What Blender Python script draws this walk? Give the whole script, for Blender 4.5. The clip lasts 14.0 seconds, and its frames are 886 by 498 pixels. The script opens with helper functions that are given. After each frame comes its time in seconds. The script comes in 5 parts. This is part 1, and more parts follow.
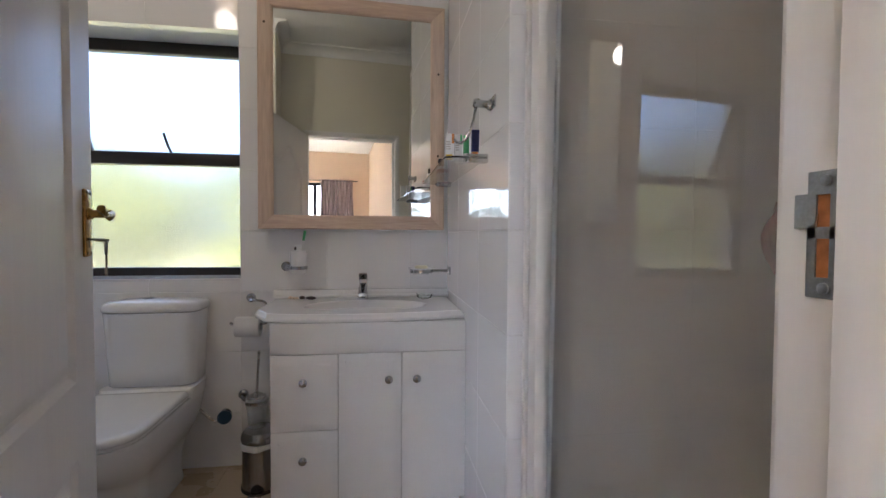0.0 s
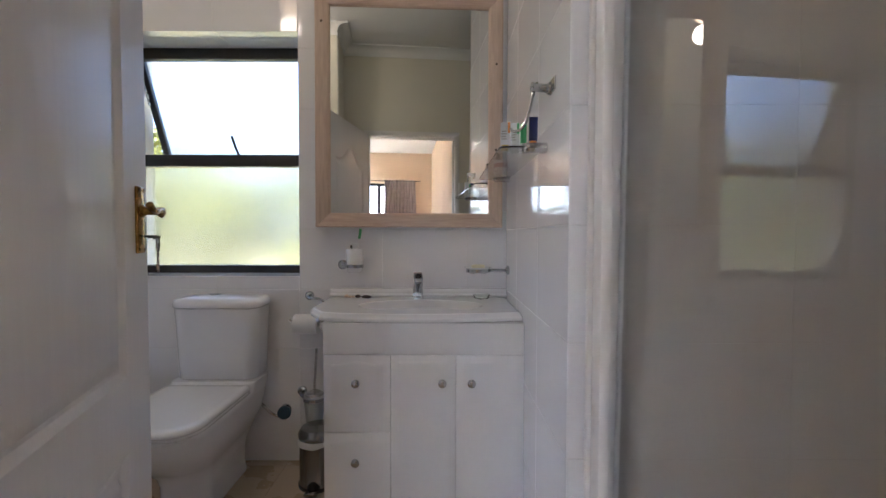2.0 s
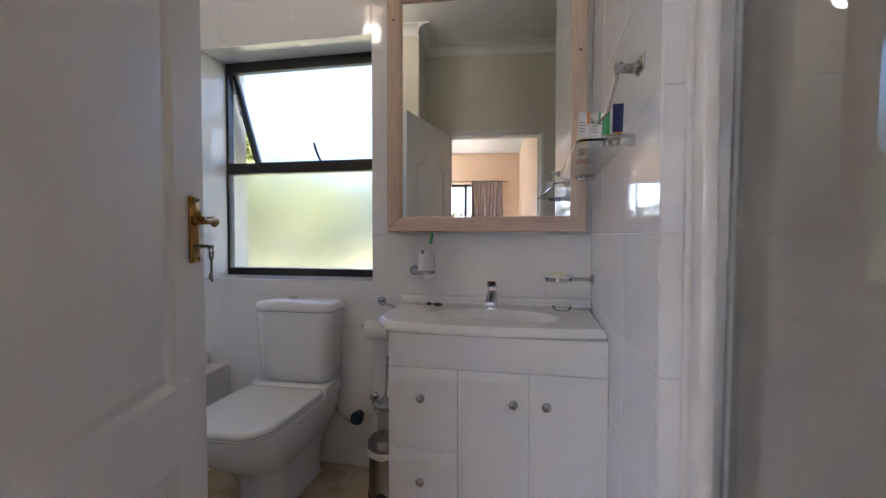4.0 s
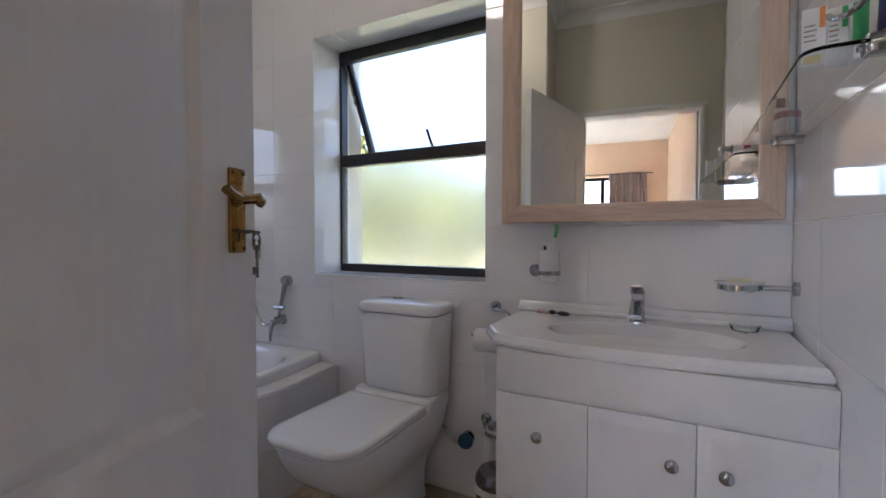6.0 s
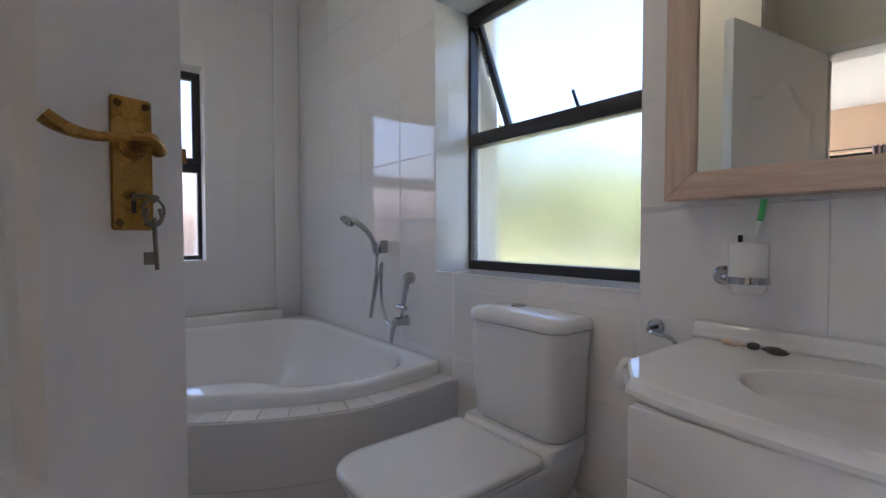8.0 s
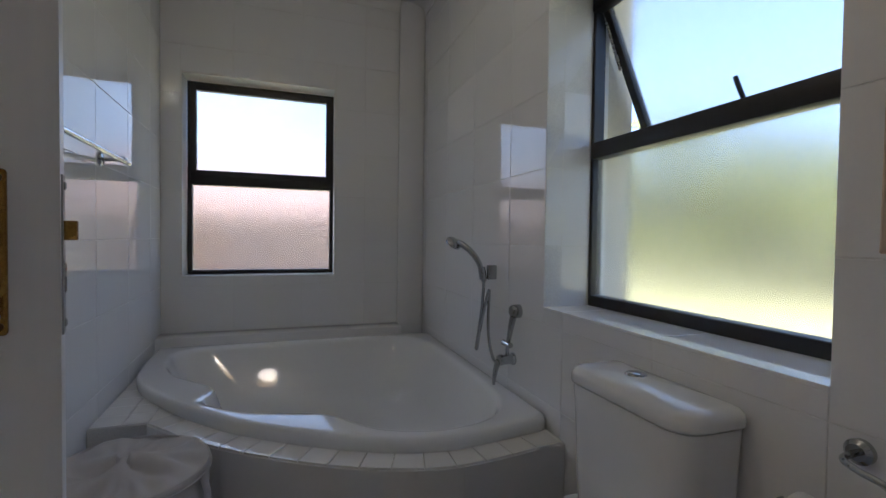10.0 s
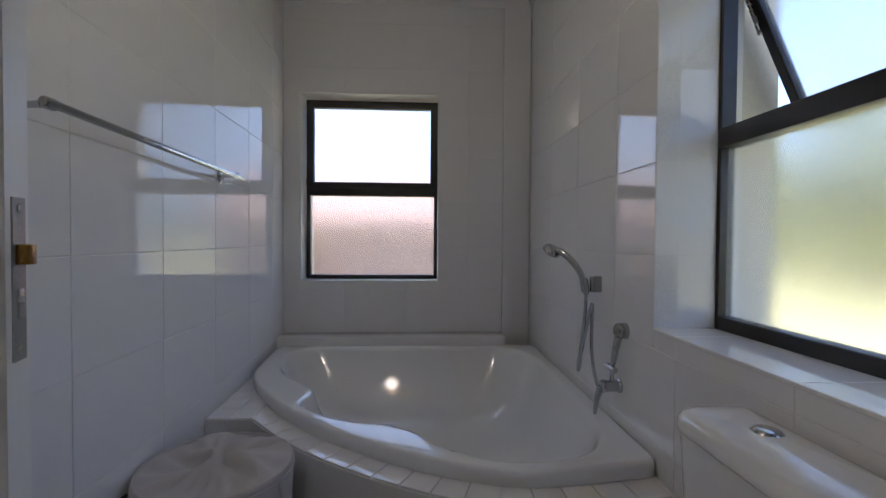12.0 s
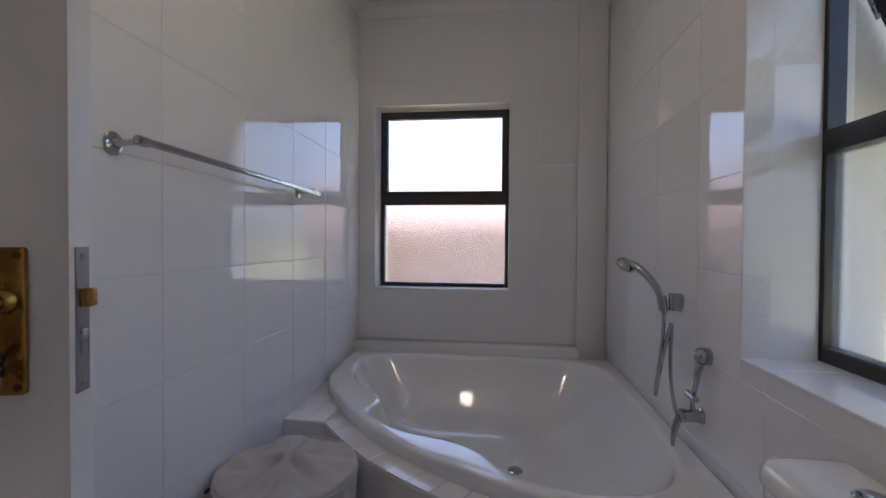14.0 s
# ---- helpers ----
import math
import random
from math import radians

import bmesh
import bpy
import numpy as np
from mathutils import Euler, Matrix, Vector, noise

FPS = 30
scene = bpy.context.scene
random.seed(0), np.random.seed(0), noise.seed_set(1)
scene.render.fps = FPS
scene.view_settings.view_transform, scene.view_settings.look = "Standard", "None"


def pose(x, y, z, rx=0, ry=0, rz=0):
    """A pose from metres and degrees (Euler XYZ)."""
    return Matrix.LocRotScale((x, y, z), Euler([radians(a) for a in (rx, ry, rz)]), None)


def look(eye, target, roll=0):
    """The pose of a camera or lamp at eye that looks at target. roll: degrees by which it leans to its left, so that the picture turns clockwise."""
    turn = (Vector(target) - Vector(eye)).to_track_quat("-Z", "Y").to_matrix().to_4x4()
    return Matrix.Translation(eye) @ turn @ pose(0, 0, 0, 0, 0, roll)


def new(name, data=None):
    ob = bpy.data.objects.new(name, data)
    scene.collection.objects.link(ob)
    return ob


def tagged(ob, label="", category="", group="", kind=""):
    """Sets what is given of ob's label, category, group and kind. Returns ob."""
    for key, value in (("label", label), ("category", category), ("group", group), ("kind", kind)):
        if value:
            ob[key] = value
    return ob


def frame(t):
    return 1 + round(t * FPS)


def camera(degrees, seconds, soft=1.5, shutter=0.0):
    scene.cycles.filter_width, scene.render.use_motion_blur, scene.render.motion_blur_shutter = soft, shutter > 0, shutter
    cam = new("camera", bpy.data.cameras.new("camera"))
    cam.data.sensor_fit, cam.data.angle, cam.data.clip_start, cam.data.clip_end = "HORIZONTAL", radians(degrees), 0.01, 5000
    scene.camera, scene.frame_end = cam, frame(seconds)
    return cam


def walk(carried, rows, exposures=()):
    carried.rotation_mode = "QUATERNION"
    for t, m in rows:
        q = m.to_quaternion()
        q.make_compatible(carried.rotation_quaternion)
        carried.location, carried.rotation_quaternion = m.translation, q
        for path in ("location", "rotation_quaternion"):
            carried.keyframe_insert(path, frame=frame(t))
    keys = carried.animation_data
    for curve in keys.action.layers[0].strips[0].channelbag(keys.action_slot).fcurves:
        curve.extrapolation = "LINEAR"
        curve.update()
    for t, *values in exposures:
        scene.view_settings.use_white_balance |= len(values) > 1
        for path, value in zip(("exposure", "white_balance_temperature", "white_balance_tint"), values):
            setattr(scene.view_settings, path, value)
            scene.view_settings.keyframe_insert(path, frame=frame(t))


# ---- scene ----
cam = camera(89.5, 14.0)
PATH = [
    (0, (0.105, 0.095, 1.109), (0.393, 2.073, 1.048), 0.3),
    (0.5, (0.115, 0.116, 1.108), (0.329, 2.104, 1.046), 0.2),
    (1, (0.124, 0.137, 1.107), (0.271, 2.13, 1.045), 0.2),
    (1.5, (0.14, 0.153, 1.103), (0.217, 2.15, 1.043), 0.1),
    (2, (0.147, 0.182, 1.1), (0.149, 2.181, 1.037), 0.1),
    (2.5, (0.155, 0.216, 1.098), (0.066, 2.213, 1.035), 0.1),
    (5, (0.233, 0.47, 1.132), (-0.411, 2.362, 1.07), 0.0),
    (5.5, (0.205, 0.579, 1.114), (-0.58, 2.417, 1.053), -0.0),
    (6, (0.163, 0.659, 1.088), (-0.783, 2.421, 1.029), 0.0),
    (6.5, (0.094, 0.779, 1.042), (-1.001, 2.452, 0.981), 0.1),
    (7, (0.058, 0.931, 1.023), (-1.181, 2.5, 0.962), 0.1),
    (7.5, (0.077, 1.031, 1.036), (-1.341, 2.44, 0.977), 0.1),
    (8, (0.085, 1.141, 1.051), (-1.481, 2.384, 0.993), -0.1),
    (8.2, (0.091, 1.183, 1.054), (-1.526, 2.359, 0.996), -0.2),
    (10.3, (-0.059, 1.469, 1.155), (-1.976, 2.036, 1.11), 0.6),
    (10.5, (-0.074, 1.491, 1.144), (-2.008, 1.997, 1.103), 0.4),
    (11, (-0.09, 1.541, 1.144), (-2.056, 1.902, 1.104), 0.4),
    (11.5, (-0.105, 1.58, 1.156), (-2.093, 1.794, 1.119), 0.3),
    (12, (-0.125, 1.607, 1.169), (-2.122, 1.711, 1.128), 0.4),
    (12.5, (-0.149, 1.639, 1.169), (-2.148, 1.649, 1.131), 0.3),
    (13, (-0.156, 1.652, 1.184), (-2.154, 1.573, 1.148), 0.3),
    (13.5, (-0.152, 1.662, 1.199), (-2.145, 1.492, 1.164), 0.3),
    (14, (-0.144, 1.67, 1.215), (-2.128, 1.417, 1.179), 0.4),
]
walk(cam, [(t, look(eye, target, roll)) for t, eye, target, roll in PATH],
     exposures=[(0.0, 3.02, 5120, 14), (5.0, 2.95, 5020, 16), (8.2, 2.94, 4920, 14), (10.5, 2.15, 5060, 10), (12.0, 2.36, 5090, 14), (14.0, 2.56, 5150, 19)])

# world, sun and exposure
world = bpy.data.worlds.new("sky")
scene.world = world
world.use_nodes = True
wn = world.node_tree
sky = wn.nodes.new("ShaderNodeTexSky")
sky.sky_type = 'NISHITA'
sky.sun_disc = False
sky.dust_density = 4.0
sky.air_density = 0.6
sky.ozone_density = 0.6
sky.sun_elevation = radians(50)
sky.sun_rotation = radians(178)
haze = wn.nodes.new("ShaderNodeHueSaturation")
haze.inputs["Saturation"].default_value = 0.8
wn.links.new(sky.outputs[0], haze.inputs["Color"])
wn.links.new(haze.outputs[0], wn.nodes["Background"].inputs[0])
wn.nodes["Background"].inputs[1].default_value = 0.15
sun = new("sun", bpy.data.lights.new("sun", 'SUN'))
sun.data.energy, sun.data.angle, sun.data.color = 3.8, radians(0.5), (1.0, 0.95, 0.88)
SUN_AT = Vector((math.sin(radians(178)) * math.cos(radians(50)), math.cos(radians(178)) * math.cos(radians(50)), math.sin(radians(50))))
sun.matrix_world = look(SUN_AT * 30, (0, 0, 0))
bulb = new("ceiling_bulb", bpy.data.lights.new("ceiling_bulb", 'POINT'))
bulb.data.energy, bulb.data.color, bulb.data.shadow_soft_size = 0.75, (1.0, 0.76, 0.50), 0.07
bulb.location = (-0.92, 1.30, 2.55)


# ---------- materials ----------
def mat(name, color, rough=0.5, metal=0.0, vary=0.06, scale=6.0, grain=60.0, bump=0.0, bump_scale=None, dist=0.002, rvary=0.0,
        stretch=(1, 1, 1), coat=0.0, sheen=0.0, piece=0.0, trans=0.0, ior=1.5, alpha=1.0, second=None):
    """Principled surface with two scales of colour variation, relief and uneven gloss."""
    m = bpy.data.materials.new(name)
    m.use_nodes = True
    nt = m.node_tree
    b = nt.nodes["Principled BSDF"]
    b.inputs["Metallic"].default_value = metal
    b.inputs["Roughness"].default_value = rough
    b.inputs["Coat Weight"].default_value = coat
    b.inputs["Sheen Weight"].default_value = sheen
    b.inputs["Transmission Weight"].default_value = trans
    b.inputs["IOR"].default_value = ior
    tc = nt.nodes.new("ShaderNodeTexCoord")
    mp = nt.nodes.new("ShaderNodeMapping")
    mp.inputs["Scale"].default_value = stretch
    nt.links.new(tc.outputs["Object"], mp.inputs[0])
    n1 = nt.nodes.new("ShaderNodeTexNoise")
    n1.inputs["Scale"].default_value = scale
    n1.inputs["Detail"].default_value = 5
    n2 = nt.nodes.new("ShaderNodeTexNoise")
    n2.inputs["Scale"].default_value = grain
    n2.inputs["Detail"].default_value = 3
    for n in (n1, n2):
        nt.links.new(mp.outputs[0], n.inputs["Vector"])
    add = nt.nodes.new("ShaderNodeMath")
    add.operation = 'ADD'
    nt.links.new(n1.outputs["Fac"], add.inputs[0])
    nt.links.new(n2.outputs["Fac"], add.inputs[1])
    ramp = nt.nodes.new("ShaderNodeMapRange")
    ramp.inputs["From Min"].default_value, ramp.inputs["From Max"].default_value = 0.6, 1.4
    nt.links.new(add.outputs[0], ramp.inputs["Value"])
    mix = nt.nodes.new("ShaderNodeMix")
    mix.data_type = 'RGBA'
    low = [c * (1 - vary) for c in color] if second is None else second
    mix.inputs["A"].default_value = (*low, 1)
    mix.inputs["B"].default_value = (*[min(1, c * (1 + vary)) for c in color], 1)
    nt.links.new(ramp.outputs[0], mix.inputs["Factor"])
    out = mix.outputs["Result"]
    if piece:
        oi = nt.nodes.new("ShaderNodeObjectInfo")
        hv = nt.nodes.new("ShaderNodeHueSaturation")
        mr = nt.nodes.new("ShaderNodeMapRange")
        mr.inputs["To Min"].default_value, mr.inputs["To Max"].default_value = 1 - piece, 1 + piece
        nt.links.new(oi.outputs["Random"], mr.inputs["Value"])
        nt.links.new(mr.outputs[0], hv.inputs["Value"])
        nt.links.new(out, hv.inputs["Color"])
        out = hv.outputs[0]
    nt.links.new(out, b.inputs["Base Color"])
    if rvary:
        rr = nt.nodes.new("ShaderNodeMapRange")
        rr.inputs["From Min"].default_value, rr.inputs["From Max"].default_value = 0.3, 0.7
        rr.inputs["To Min"].default_value, rr.inputs["To Max"].default_value = max(0, rough - rvary), rough + rvary
        nt.links.new(n1.outputs["Fac"], rr.inputs["Value"])
        nt.links.new(rr.outputs[0], b.inputs["Roughness"])
    if bump:
        n3 = nt.nodes.new("ShaderNodeTexNoise")
        n3.inputs["Scale"].default_value = bump_scale or grain
        n3.inputs["Detail"].default_value = 2
        nt.links.new(mp.outputs[0], n3.inputs["Vector"])
        bp = nt.nodes.new("ShaderNodeBump")
        bp.inputs["Strength"].default_value = bump
        bp.inputs["Distance"].default_value = dist
        nt.links.new(n3.outputs["Fac"], bp.inputs["Height"])
        nt.links.new(bp.outputs[0], b.inputs["Normal"])
    return m


M_TILE = mat("white_glazed_tile", (0.85, 0.845, 0.845), 0.05, vary=0.015, scale=3, grain=90, bump=0.10, bump_scale=7, dist=0.003, rvary=0.02, piece=0.012)
M_GROUT = mat("grey_white_grout", (0.80, 0.795, 0.78), 0.85, vary=0.12, scale=5, grain=220, bump=0.3, dist=0.0006)
M_PAINT = mat("beige_wall_paint", (0.72, 0.685, 0.575), 0.6, vary=0.03, scale=2, grain=160, bump=0.25, bump_scale=240, dist=0.0006)
M_CEIL = mat("white_ceiling_paint", (0.82, 0.815, 0.79), 0.75, vary=0.03, scale=2, grain=180, bump=0.2, bump_scale=260, dist=0.0006)
M_PEACH = mat("peach_wall_paint", (0.84, 0.66, 0.48), 0.7, vary=0.04, scale=1.5, grain=120, bump=0.25, bump_scale=200, dist=0.0006)
M_DOOR = mat("white_enamel_door", (0.80, 0.785, 0.765), 0.38, vary=0.03, scale=5, grain=60, bump=0.5, bump_scale=60, dist=0.0008, stretch=(1.2, 1.2, 0.07), rvary=0.06)
M_FRAMEW = mat("white_gloss_frame_paint", (0.78, 0.76, 0.73), 0.32, vary=0.03, scale=7, grain=80, bump=0.3, bump_scale=50, dist=0.0008, stretch=(1, 1, 0.15))
M_FLOOR = mat("beige_floor_tile", (0.50, 0.40, 0.28), 0.30, vary=0.035, scale=5, grain=70, bump=0.1, dist=0.001, rvary=0.08, piece=0.04)
M_FGROUT = mat("brown_floor_grout", (0.38, 0.31, 0.22), 0.9, vary=0.15, scale=8, grain=200)
M_CARPET = mat("pale_bedroom_carpet", (0.62, 0.54, 0.44), 0.9, vary=0.1, scale=4, grain=200, bump=0.5, dist=0.002)
M_DARK = mat("dark_bronze_window_metal", (0.018, 0.016, 0.016), 0.38, vary=0.2, scale=8, grain=140, bump=0.15, dist=0.0005, rvary=0.1)
M_CERAMIC = mat("white_vitreous_china", (0.85, 0.855, 0.86), 0.06, vary=0.01, scale=3, grain=40, coat=0.3)
M_ACRYL = mat("white_bath_acrylic", (0.85, 0.855, 0.86), 0.05, vary=0.015, scale=3, grain=50, rvary=0.02, coat=0.3)
M_SEAT = mat("white_seat_plastic", (0.85, 0.855, 0.86), 0.08, vary=0.015, scale=4, grain=50, rvary=0.03)
M_VAN = mat("white_foil_cabinet", (0.83, 0.82, 0.805), 0.20, vary=0.015, scale=4, grain=120, bump=0.08, bump_scale=18, dist=0.001, rvary=0.04)
M_MARBLE = mat("white_cast_marble", (0.85, 0.845, 0.84), 0.09, vary=0.02, scale=5, grain=30, rvary=0.03)
M_CHROME = mat("polished_chrome", (0.46, 0.47, 0.48), 0.08, 1.0, vary=0.04, scale=20, grain=120, rvary=0.04)
M_STEEL = mat("brushed_steel", (0.50, 0.49, 0.48), 0.26, 1.0, vary=0.1, scale=20, grain=120, rvary=0.08, stretch=(1, 1, 8))
M_BIN = mat("dark_polished_steel", (0.30, 0.29, 0.28), 0.24, 1.0, vary=0.03, scale=8, grain=60, rvary=0.05)
M_ZINC = mat("dull_zinc_lock_plate", (0.36, 0.36, 0.35), 0.42, 1.0, vary=0.15, scale=50, grain=300, rvary=0.1)
M_BRASS = mat("aged_brass", (0.37, 0.215, 0.052), 0.26, 1.0, vary=0.15, scale=18, grain=260, rvary=0.08, second=(0.24, 0.13, 0.03))
M_OLDBRASS = mat("dark_old_brass", (0.10, 0.06, 0.02), 0.4, 1.0, vary=0.2, scale=30)
M_OLDSTEEL = mat("dull_key_steel", (0.20, 0.175, 0.145), 0.36, 1.0, vary=0.3, scale=60, grain=300, rvary=0.1)
M_TAP = mat("worn_tap_chrome", (0.50, 0.50, 0.51), 0.12, 1.0, vary=0.05, scale=20, grain=120, rvary=0.05)
M_BLACK = mat("black_rubber", (0.02, 0.02, 0.02), 0.6, vary=0.1)
M_WOOD = mat("limewashed_pine_upright", (0.70, 0.57, 0.45), 0.55, vary=0.1, scale=14, grain=120, bump=0.3, bump_scale=120, dist=0.001, stretch=(1, 1, 0.08), second=(0.55, 0.41, 0.31))
M_WOODH = mat("limewashed_pine_level", (0.70, 0.57, 0.45), 0.55, vary=0.1, scale=14, grain=120, bump=0.3, bump_scale=120, dist=0.001, stretch=(0.08, 1, 1), second=(0.54, 0.38, 0.29))
M_REBATE = mat("raw_orange_wood", (0.40, 0.15, 0.04), 0.7, vary=0.3, scale=30, grain=120)
M_FABRIC = mat("grey_beige_canvas", (0.54, 0.515, 0.50), 0.9, vary=0.08, scale=9, grain=400, bump=0.5, bump_scale=500, dist=0.0008, sheen=0.2)
M_CURTAIN = mat("mauve_grey_curtain", (0.36, 0.29, 0.29), 0.9, vary=0.12, scale=12, grain=300, bump=0.3, bump_scale=400, dist=0.0006, sheen=0.2)
M_PAPER = mat("white_tissue_paper", (0.80, 0.79, 0.77), 0.95, vary=0.03, scale=30, grain=200, bump=0.4, bump_scale=160, dist=0.001)
M_GLASSY = mat("clear_glass", (0.93, 0.97, 0.95), 0.0, vary=0.0, trans=1.0, ior=1.5)
M_SHOWER = mat("clear_shower_glass", (0.97, 0.985, 0.975), 0.0, vary=0.0, trans=1.0, ior=1.52)
# tan soap film, made denser to stand in for light inside the shower
bright_film = M_SHOWER.node_tree
haze, blend, spots = bright_film.nodes.new("ShaderNodeBsdfDiffuse"), bright_film.nodes.new("ShaderNodeMixShader"), bright_film.nodes.new("ShaderNodeTexNoise")
haze.inputs[0].default_value = (0.84, 0.77, 0.67, 1)
spots.inputs["Scale"].default_value = 5.0
span = bright_film.nodes.new("ShaderNodeMapRange")
span.inputs["To Min"].default_value, span.inputs["To Max"].default_value = 0.17, 0.25
bright_film.links.new(spots.outputs["Fac"], span.inputs["Value"])
bright_film.links.new(span.outputs[0], blend.inputs[0])
bright_film.links.new(bright_film.nodes["Principled BSDF"].outputs[0], blend.inputs[1])
bright_film.links.new(haze.outputs[0], blend.inputs[2])
bright_film.links.new(blend.outputs[0], bright_film.nodes["Material Output"].inputs[0])
M_FROST = mat("frosted_window_glass", (0.94, 0.935, 0.885), 0.25, vary=0.02, scale=60, grain=300, trans=1.0, ior=1.45)
frost = M_FROST.node_tree
milk, veil = frost.nodes.new("ShaderNodeBsdfTranslucent"), frost.nodes.new("ShaderNodeMixShader")
milk.inputs[0].default_value = (0.93, 0.93, 0.89, 1)
veil.inputs[0].default_value = 0.06
frost.links.new(frost.nodes["Principled BSDF"].outputs[0], veil.inputs[1])
frost.links.new(milk.outputs[0], veil.inputs[2])
frost.links.new(veil.outputs[0], frost.nodes["Material Output"].inputs[0])
M_SATIN = mat("satin_frosted_cup_glass", (0.82, 0.84, 0.83), 0.45, vary=0.02, trans=0.6, ior=1.4)
M_MIRROR = mat("mirror_silver", (0.86, 0.87, 0.85), 0.0, 1.0, vary=0.0)
M_BLUE = mat("blue_valve_plastic", (0.015, 0.05, 0.09), 0.35, vary=0.1)
M_GREENP = mat("green_plastic", (0.10, 0.45, 0.16), 0.35, vary=0.05)
M_NAVY = mat("navy_tube_plastic", (0.02, 0.025, 0.11), 0.3, vary=0.05)
M_YEL = mat("yellow_print", (0.75, 0.55, 0.05), 0.4, vary=0.05)
M_ORANGE = mat("orange_cap_plastic", (0.70, 0.26, 0.04), 0.35, vary=0.05)
M_WHITEP = mat("white_tube_plastic", (0.80, 0.80, 0.78), 0.3, vary=0.03)
M_PRINT = mat("grey_brown_print", (0.35, 0.30, 0.24), 0.5, vary=0.1)
M_RED = mat("dark_red_plastic", (0.30, 0.03, 0.04), 0.35, vary=0.05)
M_SOAP = mat("pale_yellow_soap", (0.75, 0.70, 0.50), 0.5, vary=0.04)
M_STONE = mat("dark_pebble", (0.06, 0.045, 0.04), 0.4, vary=0.3, scale=60)
M_SHELL = mat("pale_pink_shell", (0.70, 0.55, 0.44), 0.45, vary=0.15, scale=60)
M_TOWEL = mat("red_and_teal_towel", (0.45, 0.05, 0.07), 0.95, vary=0.2, scale=9, grain=10, second=(0.02, 0.10, 0.12), bump=0.8, bump_scale=300, dist=0.002)
M_LAWN = mat("dry_green_lawn", (0.38, 0.31, 0.15), 0.95, vary=0.2, scale=0.35, grain=30, second=(0.20, 0.20, 0.07))
M_LEAF = mat("tree_leaves", (0.15, 0.15, 0.025), 0.6, vary=0.5, scale=3, grain=9)
M_BARK = mat("tree_bark", (0.12, 0.085, 0.06), 0.9, vary=0.3, scale=8, grain=40, bump=0.8, dist=0.01)
M_BRICK = mat("pinkish_clay_render", (0.20, 0.115, 0.08), 0.85, vary=0.15, scale=1.5, grain=40)
M_OUTER = mat("outer_cream_plaster", (0.60, 0.56, 0.47), 0.9, vary=0.08, scale=2, grain=90, bump=0.3, dist=0.002)
M_GLOW = bpy.data.materials.new("lit_opal_bulb")
M_GLOW.use_nodes = True
M_GLOW.node_tree.nodes["Principled BSDF"].inputs["Emission Color"].default_value = (1.0, 0.62, 0.30, 1)
M_GLOW.node_tree.nodes["Principled BSDF"].inputs["Emission Strength"].default_value = 1.0


# ---------- mesh tools ----------
def mesh(name, bm, material, smooth=True, angle=35):
    me = bpy.data.meshes.new(name)
    if smooth:
        for f in bm.faces:
            f.smooth = True
        lim = radians(angle)
        for e in bm.edges:
            e.smooth = len(e.link_faces) == 2 and e.calc_face_angle(0) < lim
    bm.to_mesh(me)
    bm.free()
    me.materials.append(material)
    return me


def thing(name, at, label, category, group=""):
    ob = new(name)
    ob.empty_display_size = 0.05
    ob.matrix_world = Matrix.Translation(at)
    return tagged(ob, label, category, group)


def part(name, bm, material, parent, label="", smooth=True, angle=35):
    """Links a bmesh, given in world metres, as one mesh under its thing or part."""
    ob = new(name, mesh(name, bm, material, smooth, angle))
    ob.parent = parent
    w = Matrix.Identity(4)
    p = parent
    while p is not None:
        w = p.matrix_basis @ w
        p = p.parent
    ob.matrix_parent_inverse = w.inverted() if parent.type == 'EMPTY' else Matrix.Identity(4)
    return tagged(ob, label)


def solid(name, bm, material, label="", category="", kind="", smooth=True, angle=35):
    return tagged(new(name, mesh(name, bm, material, smooth, angle)), label, category, "", kind)


def fix(bm):
    bmesh.ops.recalc_face_normals(bm, faces=bm.faces[:])
    return bm


def box(x0, x1, y0, y1, z0, z1, bevel=0.0, seg=2, bm=None):
    own = bmesh.new()
    bmesh.ops.create_cube(own, size=1)
    for v in own.verts:
        v.co = (x0 if v.co.x < 0 else x1, y0 if v.co.y < 0 else y1, z0 if v.co.z < 0 else z1)
    if bevel:
        bmesh.ops.bevel(own, geom=own.edges[:], offset=bevel, segments=seg, profile=0.5, affect='EDGES')
    fix(own)
    return merge(bm, own) if bm else own


def merge(bm, other):
    me = bpy.data.meshes.new("tmp")
    other.to_mesh(me)
    other.free()
    bm.from_mesh(me)
    bpy.data.meshes.remove(me)
    return bm


def turn(bm, m):
    bmesh.ops.transform(bm, matrix=m, verts=bm.verts[:])
    return bm


def loft(loops, cap=(True, True), closed=True, bm=None):
    """A skin over loops that all have the same number of points."""
    bm = bm or bmesh.new()
    rings = [[bm.verts.new(p) for p in loop] for loop in loops]
    n = len(rings[0])
    for a, b in zip(rings, rings[1:]):
        for i in range(n if closed else n - 1):
            j = (i + 1) % n
            bm.faces.new((a[i], a[j], b[j], b[i]))
    if cap[0]:
        bm.faces.new(rings[0][::-1])
    if cap[1]:
        bm.faces.new(rings[-1])
    return fix(bm)


